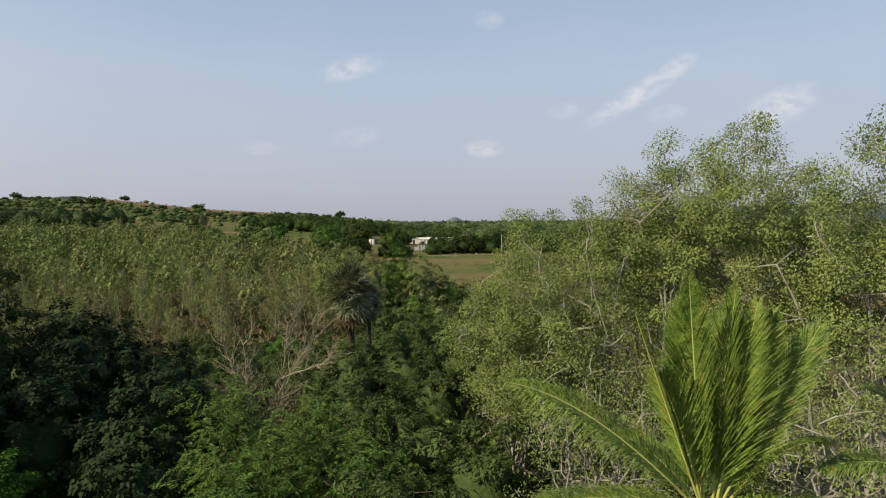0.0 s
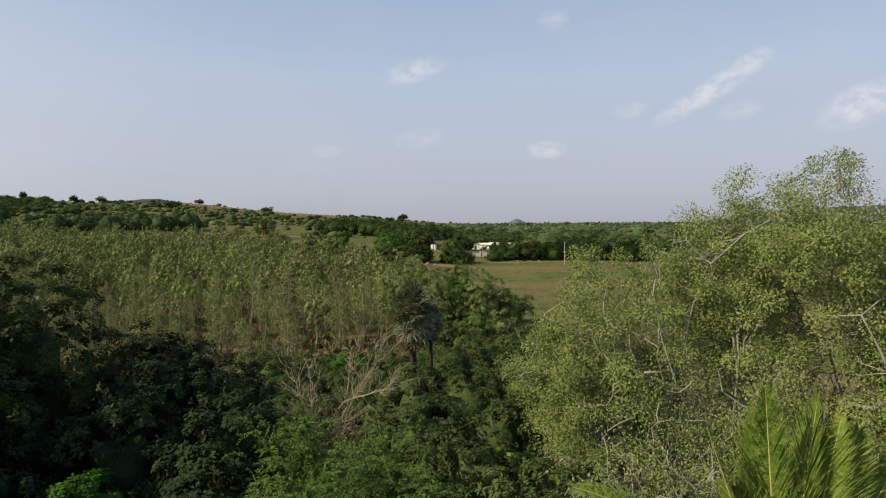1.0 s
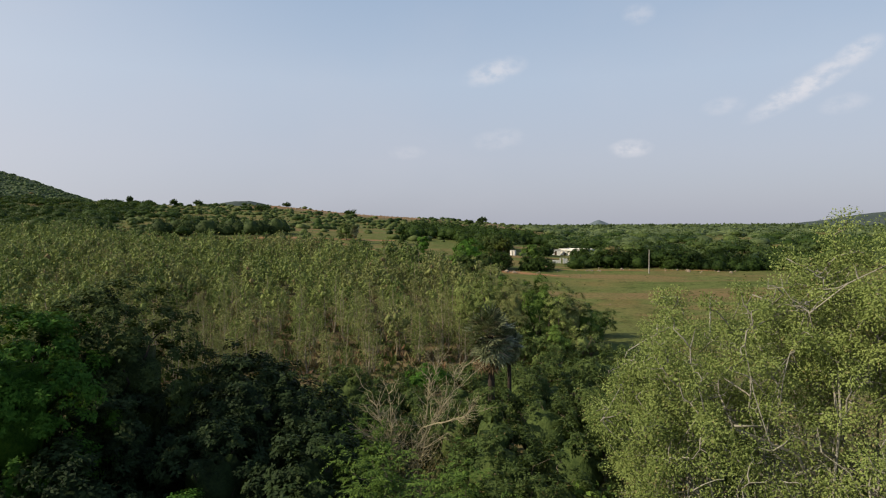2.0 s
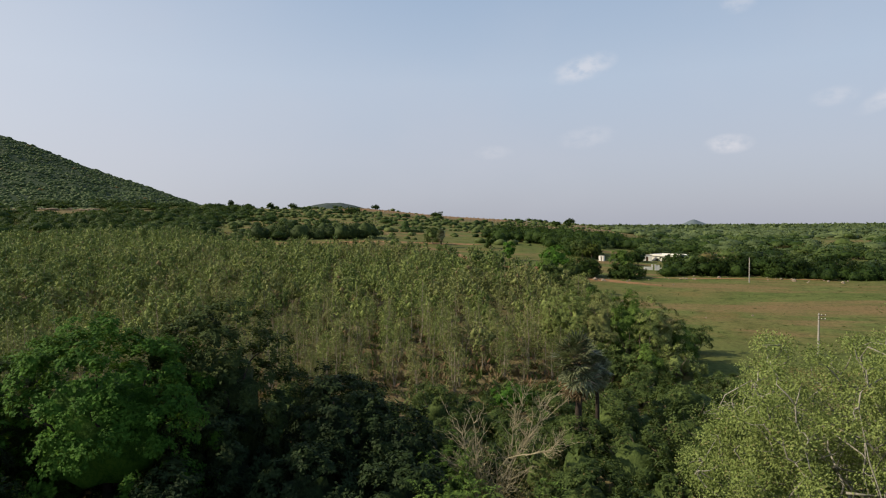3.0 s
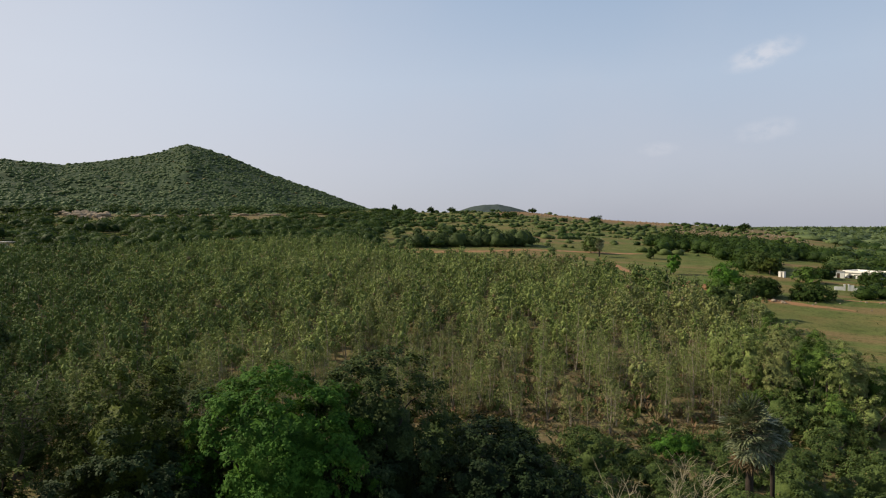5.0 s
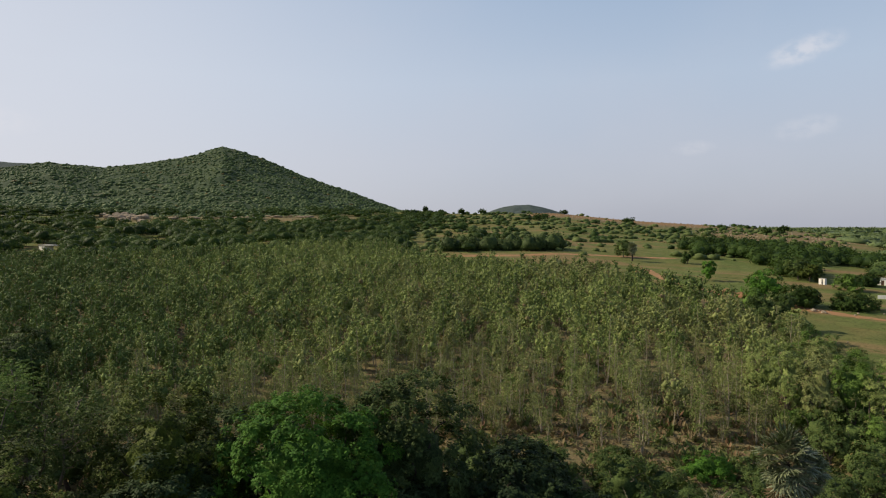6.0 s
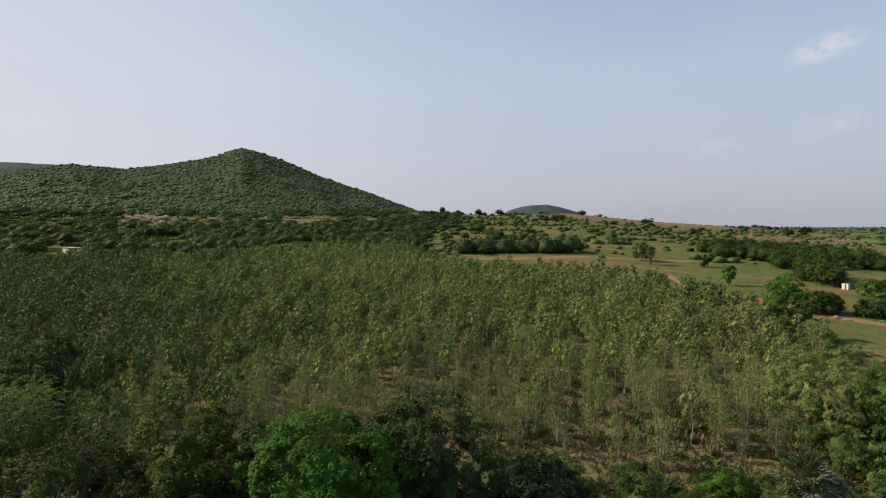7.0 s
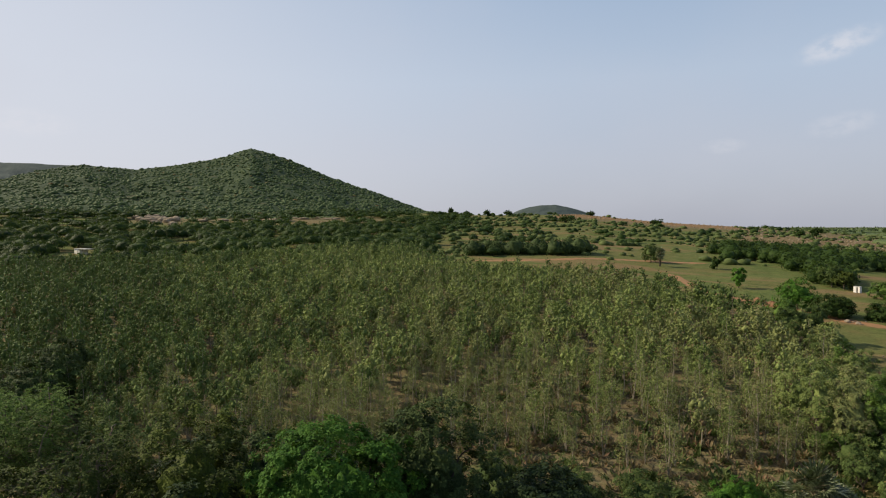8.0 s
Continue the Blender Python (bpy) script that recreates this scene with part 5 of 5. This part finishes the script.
    wood_of("woodland", "dark green trees behind the hedge", p, [(130, 1.1, 4.6, 7.0, 0.68), (120, 1.1, 4.0, 6.0, 0.68)], LEAF_WOOD, 670)
    # thorn woods between the plantation and the hill
    p = sector(rng, -86, -41, 270, 520, 8.2, (0.02, -0.36))
    p = p[(edge_distance(p[:, 0], p[:, 1], FIELD) < -6) & (line_distance(p[:, 0], p[:, 1], [(-360, 126), (-325, 112)]) > 9)]
    p = p[(line_distance(p[:, 0], p[:, 1], [(-345, 121), (-260, 88)]) > 10) & (line_distance(p[:, 0], p[:, 1], [(-336, 121), (-250, 84)]) > 8)]
    fresh = rng.random(len(p)) < 0.22
    wood_of("woodland", "light green spreading thorn trees above the plantation", p[fresh], [(220, 0.95, 5.6, 6.0, 0.45), (190, 0.9, 4.6, 5.4, 0.5)], LEAF_SCRUB, 684, 0.6, 1.2)
    p = p[~fresh]
    wood_of("woodland", "dark spreading thorn trees above the plantation", p, [(230, 0.95, 5.4, 7.0, 0.5), (200, 0.9, 4.4, 6.4, 0.55), (180, 0.8, 3.4, 7.0, 0.55)], LEAF_WOOD, 680, 0.6, 1.3)
    p = sector(rng, -86, -38, 520, 760, 13.0, (0.014, -0.28))
    open_ground = (np.abs(np.degrees(np.arctan2(p[:, 0], p[:, 1])) + 58) < 9) & (np.abs(np.hypot(p[:, 0], p[:, 1]) - 640) < 55)
    p = p[~open_ground | (rng.random(len(p)) < 0.12)]
    wood_of("woodland", "green thorn trees at the foot of the hill", p, [(84, 2.1, 6.2, 5.4, 0.5), (70, 2.0, 5.0, 4.8, 0.5)], LEAF_WOOD, 690, stems=False)
    # trees and rough hedges that thin out from the woods towards the ridge
    p = sector(rng, -44, -31, 318, 640, 13.0, (0.025, -0.02))
    p = p[(edge_distance(p[:, 0], p[:, 1], FIELD) < -8) & (line_distance(p[:, 0], p[:, 1], TRACKS[0][0]) > 9)]
    pick = rng.random(len(p)) < 0.6
    wood_of("woodland", "scattered dark thorn trees below the ridge", p[pick], [(150, 0.9, 4.6, 5.6, 0.55), (130, 0.9, 3.4, 5.0, 0.6)], LEAF_WOOD, 694, 0.5, 1.25)
    wood_of("woodland", "scattered green bushy trees below the ridge", p[~pick], [(150, 0.9, 4.2, 5.2, 0.55), (130, 0.9, 3.0, 5.2, 0.6)], LEAF_SCRUB, 696, 0.4, 1.1)
    # scattered bushes on the ridge
    p = sector(rng, -42, -5, 320, 840, 10.0, (0.022, -0.05))
    p = p[(edge_distance(p[:, 0], p[:, 1], FIELD) < -4) & ~bare_crest(p)]
    wood_of("ridge_bushes", "scattered low green bushes on the ridge", p, [(36, 1.5, 2.6, 2.0, 0.85), (36, 1.6, 3.4, 2.4, 0.85)], LEAF_RIDGE, 700, low=0.2, high=1.15, category="bushes", stems=False)
    p = sector(rng, -42, -9, 330, 830, 17.0, (0.02, 0.1))
    p = p[(edge_distance(p[:, 0], p[:, 1], FIELD) < -4) & ~bare_crest(p)]
    wood_of("ridge_bushes", "larger dark green bushes on the ridge", p, [(56, 1.2, 3.0, 2.8, 0.8), (90, 0.9, 4.0, 3.6, 0.7)], LEAF_WOOD, 705, low=0.4, high=1.3, category="bushes", stems=False)
    # rough growth along the old field edges on the slope
    rows = []
    for r0, a0, a1 in ((400, -39, -24), (455, -42, -17), (520, -41, -14), (590, -42, -12), (660, -40, -10), (720, -38, -12)):
        t = np.arange(a0, a1, 190 / r0)
        t = t[np.array([noise.noise((v * 0.25, r0 * 0.01, 4.0)) for v in t]) > -0.12]
        rows.append(polar(t + rng.normal(size=len(t)) * 0.12, r0 + 14 * np.sin(t * 0.35 + r0) + rng.normal(size=len(t)) * 3))
    p = np.concatenate(rows)
    p = p[~bare_crest(p)]
    wood_of("field_edge_bushes", "rough green bushes along old field edges", np.column_stack([p, ground_z(p[:, 0], p[:, 1])]), [(56, 1.2, 3.0, 2.0, 0.8), (56, 1.2, 2.2, 1.6, 0.8)], LEAF_SCRUB, 707, low=0.35, high=1.3, category="bushes", stems=False)
    rocks = [rock_arrays(840 + k) for k in range(6)]
    p = np.concatenate([polar(rng.uniform(-30, -13, 420), rng.normal(size=420) * 45 + 765), polar(rng.uniform(-16, -4.5, 420), rng.normal(size=420) * 45 + 640)])
    ob = thing("crest_rocks", (0, 0, 0), "loose pale brown rocks along the ridge crest", "rocks", kind="stuff")
    part("rocks", scatter(rng, rocks, np.column_stack([p, ground_z(p[:, 0], p[:, 1]) - 0.15]), 0.4, 1.9), BOULDER, ob)
    # the dark clump on the red bank
    c = np.column_stack([np.linspace(-202, -156, 40) + rng.normal(size=40) * 3, np.linspace(262, 300, 40) + rng.normal(size=40) * 4])
    wood_of("tree_clump", "clump of dark thorn trees on a red bank", np.column_stack([c, ground_z(c[:, 0], c[:, 1])]), [(150, 1.0, 4.4, 6.8, 0.8), (140, 1.0, 3.6, 6.2, 0.8)], LEAF_SHADE, 710, 0.7, 1.4, category="tree clump")
    # scrub all over the hill
    a, r, p, z = MOUNTAIN
    n = 22000
    i, j, u, v = rng.integers(0, len(a) - 1, n), rng.integers(0, 34, n), rng.random((n, 1)), rng.random((n, 1))
    grid = np.dstack([p, z])
    at = (grid[i, j] * (1 - u) + grid[i + 1, j] * u) * (1 - v) + (grid[i, j + 1] * (1 - u) + grid[i + 1, j + 1] * u) * v - [0, 0, 0.5]
    wood_of("hill_scrub", "thick green scrub on the hillside", at, [(5, 3.0, 2.8, 1.9, 0.8), (5, 2.6, 2.1, 1.6, 0.8), (5, 2.6, 3.4, 2.2, 0.8)], LEAF_HILL, 720, category="scrub", stems=False)


def build_field_trees():
    """Single trees on the pasture, along the boundary and on the skyline."""
    rng = np.random.default_rng(41)
    rows = [(-62.5, 236, 7.8, 2.3, LEAF_BRIGHT, "small upright green tree on the pasture"), (-88, 297, 6.0, 2.4, LEAF_WOOD, "small dark green tree on the pasture"),
            (-37.2, 200, 8.4, 4.8, LEAF_BRIGHT, "round bright green tree beside a track"), (-27.5, 194.5, 5.2, 5.2, LEAF_WOOD, "low dark green thorn bush on the boundary"),
            (-16.0, 199, 3.6, 5.6, LEAF_WOOD, "broad dark green thorn tree on the boundary"), (6.5, 258, 4.4, 4.2, LEAF_WOOD, "low dark green thorn bush before the house"), (-2.4, 251, 3.9, 4.6, LEAF_WOOD, "dark thorn tree grown before the house wall"), (-16.5, 259, 4.0, 3.4, LEAF_WOOD, "low dark green thorn bush before the house"), 
            (-38, 262, 7.6, 4.4, LEAF_SCRUB, "brownish half-bare tree beside the hedge"), (-33.5, 257, 6.4, 3.2, LEAF_OLIVE, "pale green tree beside the white shed"),
            (-20, 240, 5.2, 3.8, LEAF_ACACIA, "bright green tree beside the white shed"), (-26, 160, 8.6, 3.0, LEAF_SCRUB, "dark upright bush at the pasture's corner"), (-22, 149, 7.6, 2.8, LEAF_EUC, "upright green tree at the pasture's corner"), (-34, 166, 8.4, 3.0, LEAF_ACACIA, "upright green tree at the pasture's corner"),
            (-29.5, 155, 8.0, 3.2, LEAF_SCRUB, "dark upright bush at the pasture's corner"), (-120, 300, 8.2, 4.6, LEAF_SCRUB, "bushy tree beside the red track"), (7.5, 214, 5.6, 5.4, LEAF_WOOD, "dark thorn tree on the boundary"),
            (30, 213, 6.0, 5.6, LEAF_WOOD, "dark thorn tree on the boundary"), (42, 216, 6.4, 5.6, LEAF_WOOD, "dark thorn tree on the boundary"), (17, 219, 6.0, 5.0, LEAF_WOOD, "dark thorn tree on the boundary")]
    for i, (x, y, h, rad, mat, label) in enumerate(rows):
        near_tree("field_tree", x, y, float(ground_z(x, y)) + h, rad, mat, BARK_GREY, label, 400 + i, style="tuft", clumps=int(13 * rad), count=9, leaf=(0.5, 0.26), clump=0.24 * rad + 0.3, twigs=False, depth=h * (0.46 if rad < 0.7 * h else 0.56), low=-0.85)
    for az, r, h, rad in ((-39.6, 770, 9, 2.4), (-38.2, 780, 4, 2.6), (-36.3, 770, 6, 3.2), (-34.4, 780, 5, 5), (-29.2, 640, 6, 7), (-27.0, 790, 4, 4), (-9.4, 640, 9, 4), (-10.6, 660, 4, 4), (-21.5, 700, 5, 6)):
        x, y = polar(az, r)
        near_tree("skyline_tree", x, y, float(ground_z(x, y)) + h, rad, LEAF_WOOD, BARK_DARK, "lone dark tree on the ridge", int(430 - az), clumps=40, count=10, leaf=(1.6, 1.0), clump=0.2 * rad + 0.4, twigs=False,
                  depth=h * 0.36, trunk=0.3)
    for x, y, crown in ((-110.5, 287, 12.6),):
        build_fan_palm(x, y, crown, 12, 1.5, "small palmyra palm beside the red track")


# ---- buildings, poles and stones ----
def wall_with_openings(soup, x0, x1, z0, z1, y0, y1, holes):
    """A wall along x from y0 to y1 deep; holes are (x0, x1, z0, z1), in order."""
    x = x0
    for a, b, c, d in holes:
        soup.box(x, a, y0, y1, z0, z1)
        if c > z0:
            soup.box(a, b, y0, y1, z0, c)
        soup.box(a, b, y0, y1, d, z1)
        x = b
    soup.box(x, x1, y0, y1, z0, z1)


def build_house():
    ob = thing("house", (-5.6, 268, float(ground_z(-5.6, 268)) - 1.2), "long low whitewashed house with a flat roof", "house", turn=-32)
    walls = Soup()
    holes = [(-4.6, -3.4, 1.1, 2.2), (-1.2, 0.0, 0.0, 2.2), (2.2, 3.4, 1.1, 2.2)]
    wall_with_openings(walls, -6.5, 6.5, 0, 3.4, 0, 0.25, holes)
    wall_with_openings(walls, -6.5, 6.5, 0, 3.4, 7.0, 7.25, [])
    walls.box(-6.5, -6.25, 0.25, 7.0, 0, 3.4)
    walls.box(6.25, 6.5, 0.25, 7.0, 0, 3.4)
    part("wall", walls, WHITEWASH, ob)
    roof = Soup().box(-6.8, 6.8, -0.5, 7.5, 3.404, 3.58)
    part("roof", roof, WHITEWASH, ob)
    rim = Soup().box(-6.8, 6.8, -0.5, -0.35, 3.584, 4.15).box(-6.8, 6.8, 7.35, 7.5, 3.584, 4.15).box(-6.8, -6.65, -0.35, 7.35, 3.584, 4.15).box(6.65, 6.8, -0.35, 7.35, 3.584, 4.15)
    part("parapet", rim, WHITEWASH, ob)
    part("step", Soup().box(-1.5, 0.3, -0.8, -0.004, -0.2, 0.16), CONCRETE, ob)
    part("door", Soup().box(-1.19, -0.01, 0.12, 0.17, 0.0, 2.19), DARK_WOOD, ob)
    for a, b, c, d in (holes[0], holes[2]):
        win = part("window", Soup().box(a + 0.01, a + 0.08, 0.1, 0.16, c, d).box(b - 0.08, b - 0.01, 0.1, 0.16, c, d).box(a + 0.08, b - 0.08, 0.1, 0.16, c, c + 0.07).box(a + 0.08, b - 0.08, 0.1, 0.16, d - 0.07, d), DARK_WOOD, ob)
        for k in range(5):
            x = a + 0.2 + k * 0.2
            part("bar", Soup().box(x - 0.012, x + 0.012, 0.118, 0.142, c + 0.07, d - 0.07), IRON, win)
        part("sunshade", Soup().box(a - 0.2, b + 0.2, -0.45, -0.004, d + 0.1, d + 0.18), CONCRETE, ob)
    # lower store at its end
    side = thing("store_room", (-12.6, 266.5, float(ground_z(-12.6, 266.5)) - 0.2), "small whitewashed store room beside the house", "outbuilding")
    w = Soup()
    wall_with_openings(w, -1.8, 1.8, 0, 2.5, 0, 0.2, [(-0.5, 0.4, 0, 1.9)])
    w.box(-1.8, 1.8, 3.0, 3.2, 0, 2.5).box(-1.8, -1.6, 0.2, 3.0, 0, 2.5).box(1.6, 1.8, 0.2, 3.0, 0, 2.5)
    part("wall", w, WHITEWASH, side)
    part("roof", Soup().box(-2.0, 2.0, -0.2, 3.4, 2.504, 2.62), CONCRETE, side)
    part("door", Soup().box(-0.49, 0.39, 0.08, 0.13, 0.0, 1.89), DARK_WOOD, side)
    yard = thing("yard_wall", (-8.6, 227, float(ground_z(-8.6, 227)) - 0.3), "broken low whitewashed yard wall before the house", "wall", turn=12)
    part("wall", Soup().box(-3.2, -0.7, 0, 0.3, 0, 1.5).box(0.85, 2.0, 0, 0.3, 0, 2.0).box(2.0, 3.4, 0.004, 0.296, 0, 1.2), WHITEWASH, yard)
    for x in (-0.45, 0.6):
        part("gate_post", Soup().box(x - 0.2, x + 0.2, -0.06, 0.36, 0, 2.1).box(x - 0.26, x + 0.26, -0.12, 0.42, 2.104, 2.24), WHITEWASH, yard)
    # white shed with an open doorway
    shed = thing("shed", (-29.2, 251.5, float(ground_z(-29.2, 251.5)) - 0.2), "small white shed with a dark open doorway", "shed", turn=-20, size=0.78)
    w = Soup()
    wall_with_openings(w, -1.3, 1.3, 0, 2.9, 0, 0.2, [(-0.1, 0.55, 0, 2.6)])
    w.box(-1.3, 1.3, 1.4, 1.6, 0, 2.9).box(-1.3, -1.1, 0.2, 1.4, 0, 2.9).box(1.1, 1.3, 0.2, 1.4, 0, 2.9)
    part("wall", w, WHITEWASH, shed)
    part("roof", Soup().box(-1.4, 1.4, -0.1, 1.7, 2.904, 2.97), CONCRETE, shed)
    # far hut above the plantation
    hut = thing("hut", (-345, 121, float(ground_z(-345, 121)) - 0.2), "white hut with a long pale sheet roof", "hut", turn=0)
    w = Soup()
    wall_with_openings(w, -5, 2, 0, 2.8, 0, 0.25, [(-0.6, 0.5, 0, 2.1)])
    w.box(-5, 2, 3.75, 4.0, 0, 2.8).box(-5, -4.75, 0.25, 3.75, 0, 2.8).box(1.75, 2, 0.25, 3.75, 0, 2.8)
    part("wall", w, WHITEWASH, hut)
    part("roof", Soup().box(-5.3, 10.5, -0.4, 4.4, 2.804, 2.94), ROOF_SHEET, hut)
    for x in (6.0, 10.2):
        part("post", Soup().box(x - 0.1, x + 0.1, 0.0, 0.2, 0, 2.8), CONCRETE, hut)


def build_pole(x, y, h, arms, label, lean=0.0):
    ob = thing("electric_pole", foot(x, y), label, "pole", "electric poles")
    ob.matrix_basis = ob.matrix_basis @ pose(0, 0, 0, 0, lean, 0)
    shaft = Soup()
    n = 6
    z = np.linspace(-0.5, h, n)
    shaft.tube(np.stack([0 * z, 0 * z, z], -1), np.linspace(0.17, 0.11, n), 8)
    shaft.box(-0.08, 0.08, -0.08, 0.08, h - 0.02, h + 0.03)
    part("shaft", shaft, CONCRETE, ob)
    for k in range(arms):
        zz = h - 0.35 - 0.6 * k
        bar = part("crossarm", Soup().box(-0.1, 0.95, -0.19, -0.115, zz, zz + 0.09), IRON, ob)
        for xx in (0.35, 0.85):
            part("insulator", Soup().tube([(xx, -0.15, zz + 0.09), (xx, -0.15, zz + 0.16), (xx, -0.15, zz + 0.26)], [0.045, 0.06, 0.03], 8), WHITEWASH, bar, "white insulator")


def rock_arrays(seed):
    """A worn angular stone about 1 m across, sitting a little in the ground."""
    rng = np.random.default_rng(seed)
    n, m = 5, 8
    t, a = np.meshgrid(np.linspace(-1, 1, n), np.arange(m) * 2 * np.pi / m, indexing="ij")
    rad = np.sqrt(np.clip(1.02 - t * t, 0.02, 1)) * rng.uniform(0.8, 1.2, t.shape) * 0.5
    v = np.stack([rad * np.cos(a), rad * np.sin(a) * 0.8, t * 0.34 + 0.18], -1).reshape(-1, 3)
    i, j = np.meshgrid(np.arange(n - 1), np.arange(m), indexing="ij")
    k = (j + 1) % m
    return v, np.stack([i * m + j, i * m + k, (i + 1) * m + k, (i + 1) * m + j], -1).reshape(-1, 4)


def rock_mesh(seed, material):
    return quad_mesh("stone", rock_arrays(seed), material)


def build_stones():
    rng = np.random.default_rng(51)
    kinds = [rock_mesh(800 + k, STONE) for k in range(6)]
    for k in range(52):
        x = rng.uniform(-27, 46)
        y = 203 + 4 * math.sin(x * 0.1) + rng.normal() * 2.2 - (10 if x < -14 else 0)
        ob = tagged(new("stone", kinds[k % 6]), "weathered pale field stone on the boundary", "stone", "boundary stones")
        ob.matrix_basis = pose(*foot(x, y), 0, 0, rng.uniform(0, 360)) @ Matrix.Scale(float(np.exp(rng.normal() * 0.5)) * 0.65, 4)
    for k in range(4):
        ob = tagged(new("stone", kinds[k % 6]), "weathered pale field stone on the pasture", "stone", "pasture stones")
        ob.matrix_basis = pose(*foot(rng.uniform(-20, 30), rng.uniform(140, 190)), 0, 0, rng.uniform(0, 360)) @ Matrix.Scale(float(rng.uniform(0.3, 0.55)), 4)
    big = [rock_mesh(820 + k, BOULDER) for k in range(6)]
    for k in range(60):
        az, r = (-65.0 + rng.normal() * 0.9, 640 + rng.normal() * 22) if k < 38 else (rng.uniform(-62, -50), 655 + rng.normal() * 16)
        x, y = polar(az, r)
        ob = tagged(new("boulder", big[k % 6]), "large brown boulder on the rocky rise", "boulder", "boulders below the hill")
        flat = 0.8 if k < 38 else 0.3
        s = rng.uniform(5, 10) * (1.0 if k < 38 else 1.3)
        ob.matrix_basis = pose(float(x), float(y), float(ground_z(x, y)), 0, 0, rng.uniform(0, 360)) @ Matrix.Diagonal((s, s, s * flat, 1))
    # heap of dug red earth by the track
    for i, (x, y, s, h) in enumerate([(-48, 202, 4.4, 1.9), (-44, 201.5, 3.6, 1.4), (-40.5, 201, 3.0, 0.8)]):
        n, m = 7, 14
        t, a = np.meshgrid(np.linspace(0.02, 1, n), np.arange(m) * 2 * np.pi / m, indexing="ij")
        bump = rng.uniform(0.75, 1.2, t.shape)
        v = np.stack([np.cos(a) * t * s * bump, np.sin(a) * t * s * 0.7 * bump, (1 - t) ** 0.8 * h * bump - 0.15 * t], -1)
        part_ob = new("earth_heap", grid_mesh("earth_heap", v, EARTH, True))
        part_ob.matrix_basis = pose(*foot(x, y))
        tagged(part_ob, "heap of dug red earth beside the track", "earth heap", "earth heaps")


build_pale_trees()
build_thicket()
build_bare_tree()
build_coconut_palm(4.75, 10.3, 6.4, 9, FRONDS, "coconut palm with long arching yellow-green fronds")
build_coconut_palm(9.7, 10.2, 6.5, 14, SIDE_FRONDS, "coconut palm with drooping yellowish fronds")
build_fan_palm(-7.9, 52.6, 5.6, 10, 1.32)
build_fan_palm(-6.6, 54.8, 4.6, 11, 0.8)
build_field_trees()
build_house()
build_pole(18.4, 196, 7.2, 0, "slim bare concrete electric pole by the trees")
build_pole(20.4, 111.5, 6.6, 2, "concrete electric pole with iron crossarms on the pasture")
build_stones()
build_woods()
build_plantation()
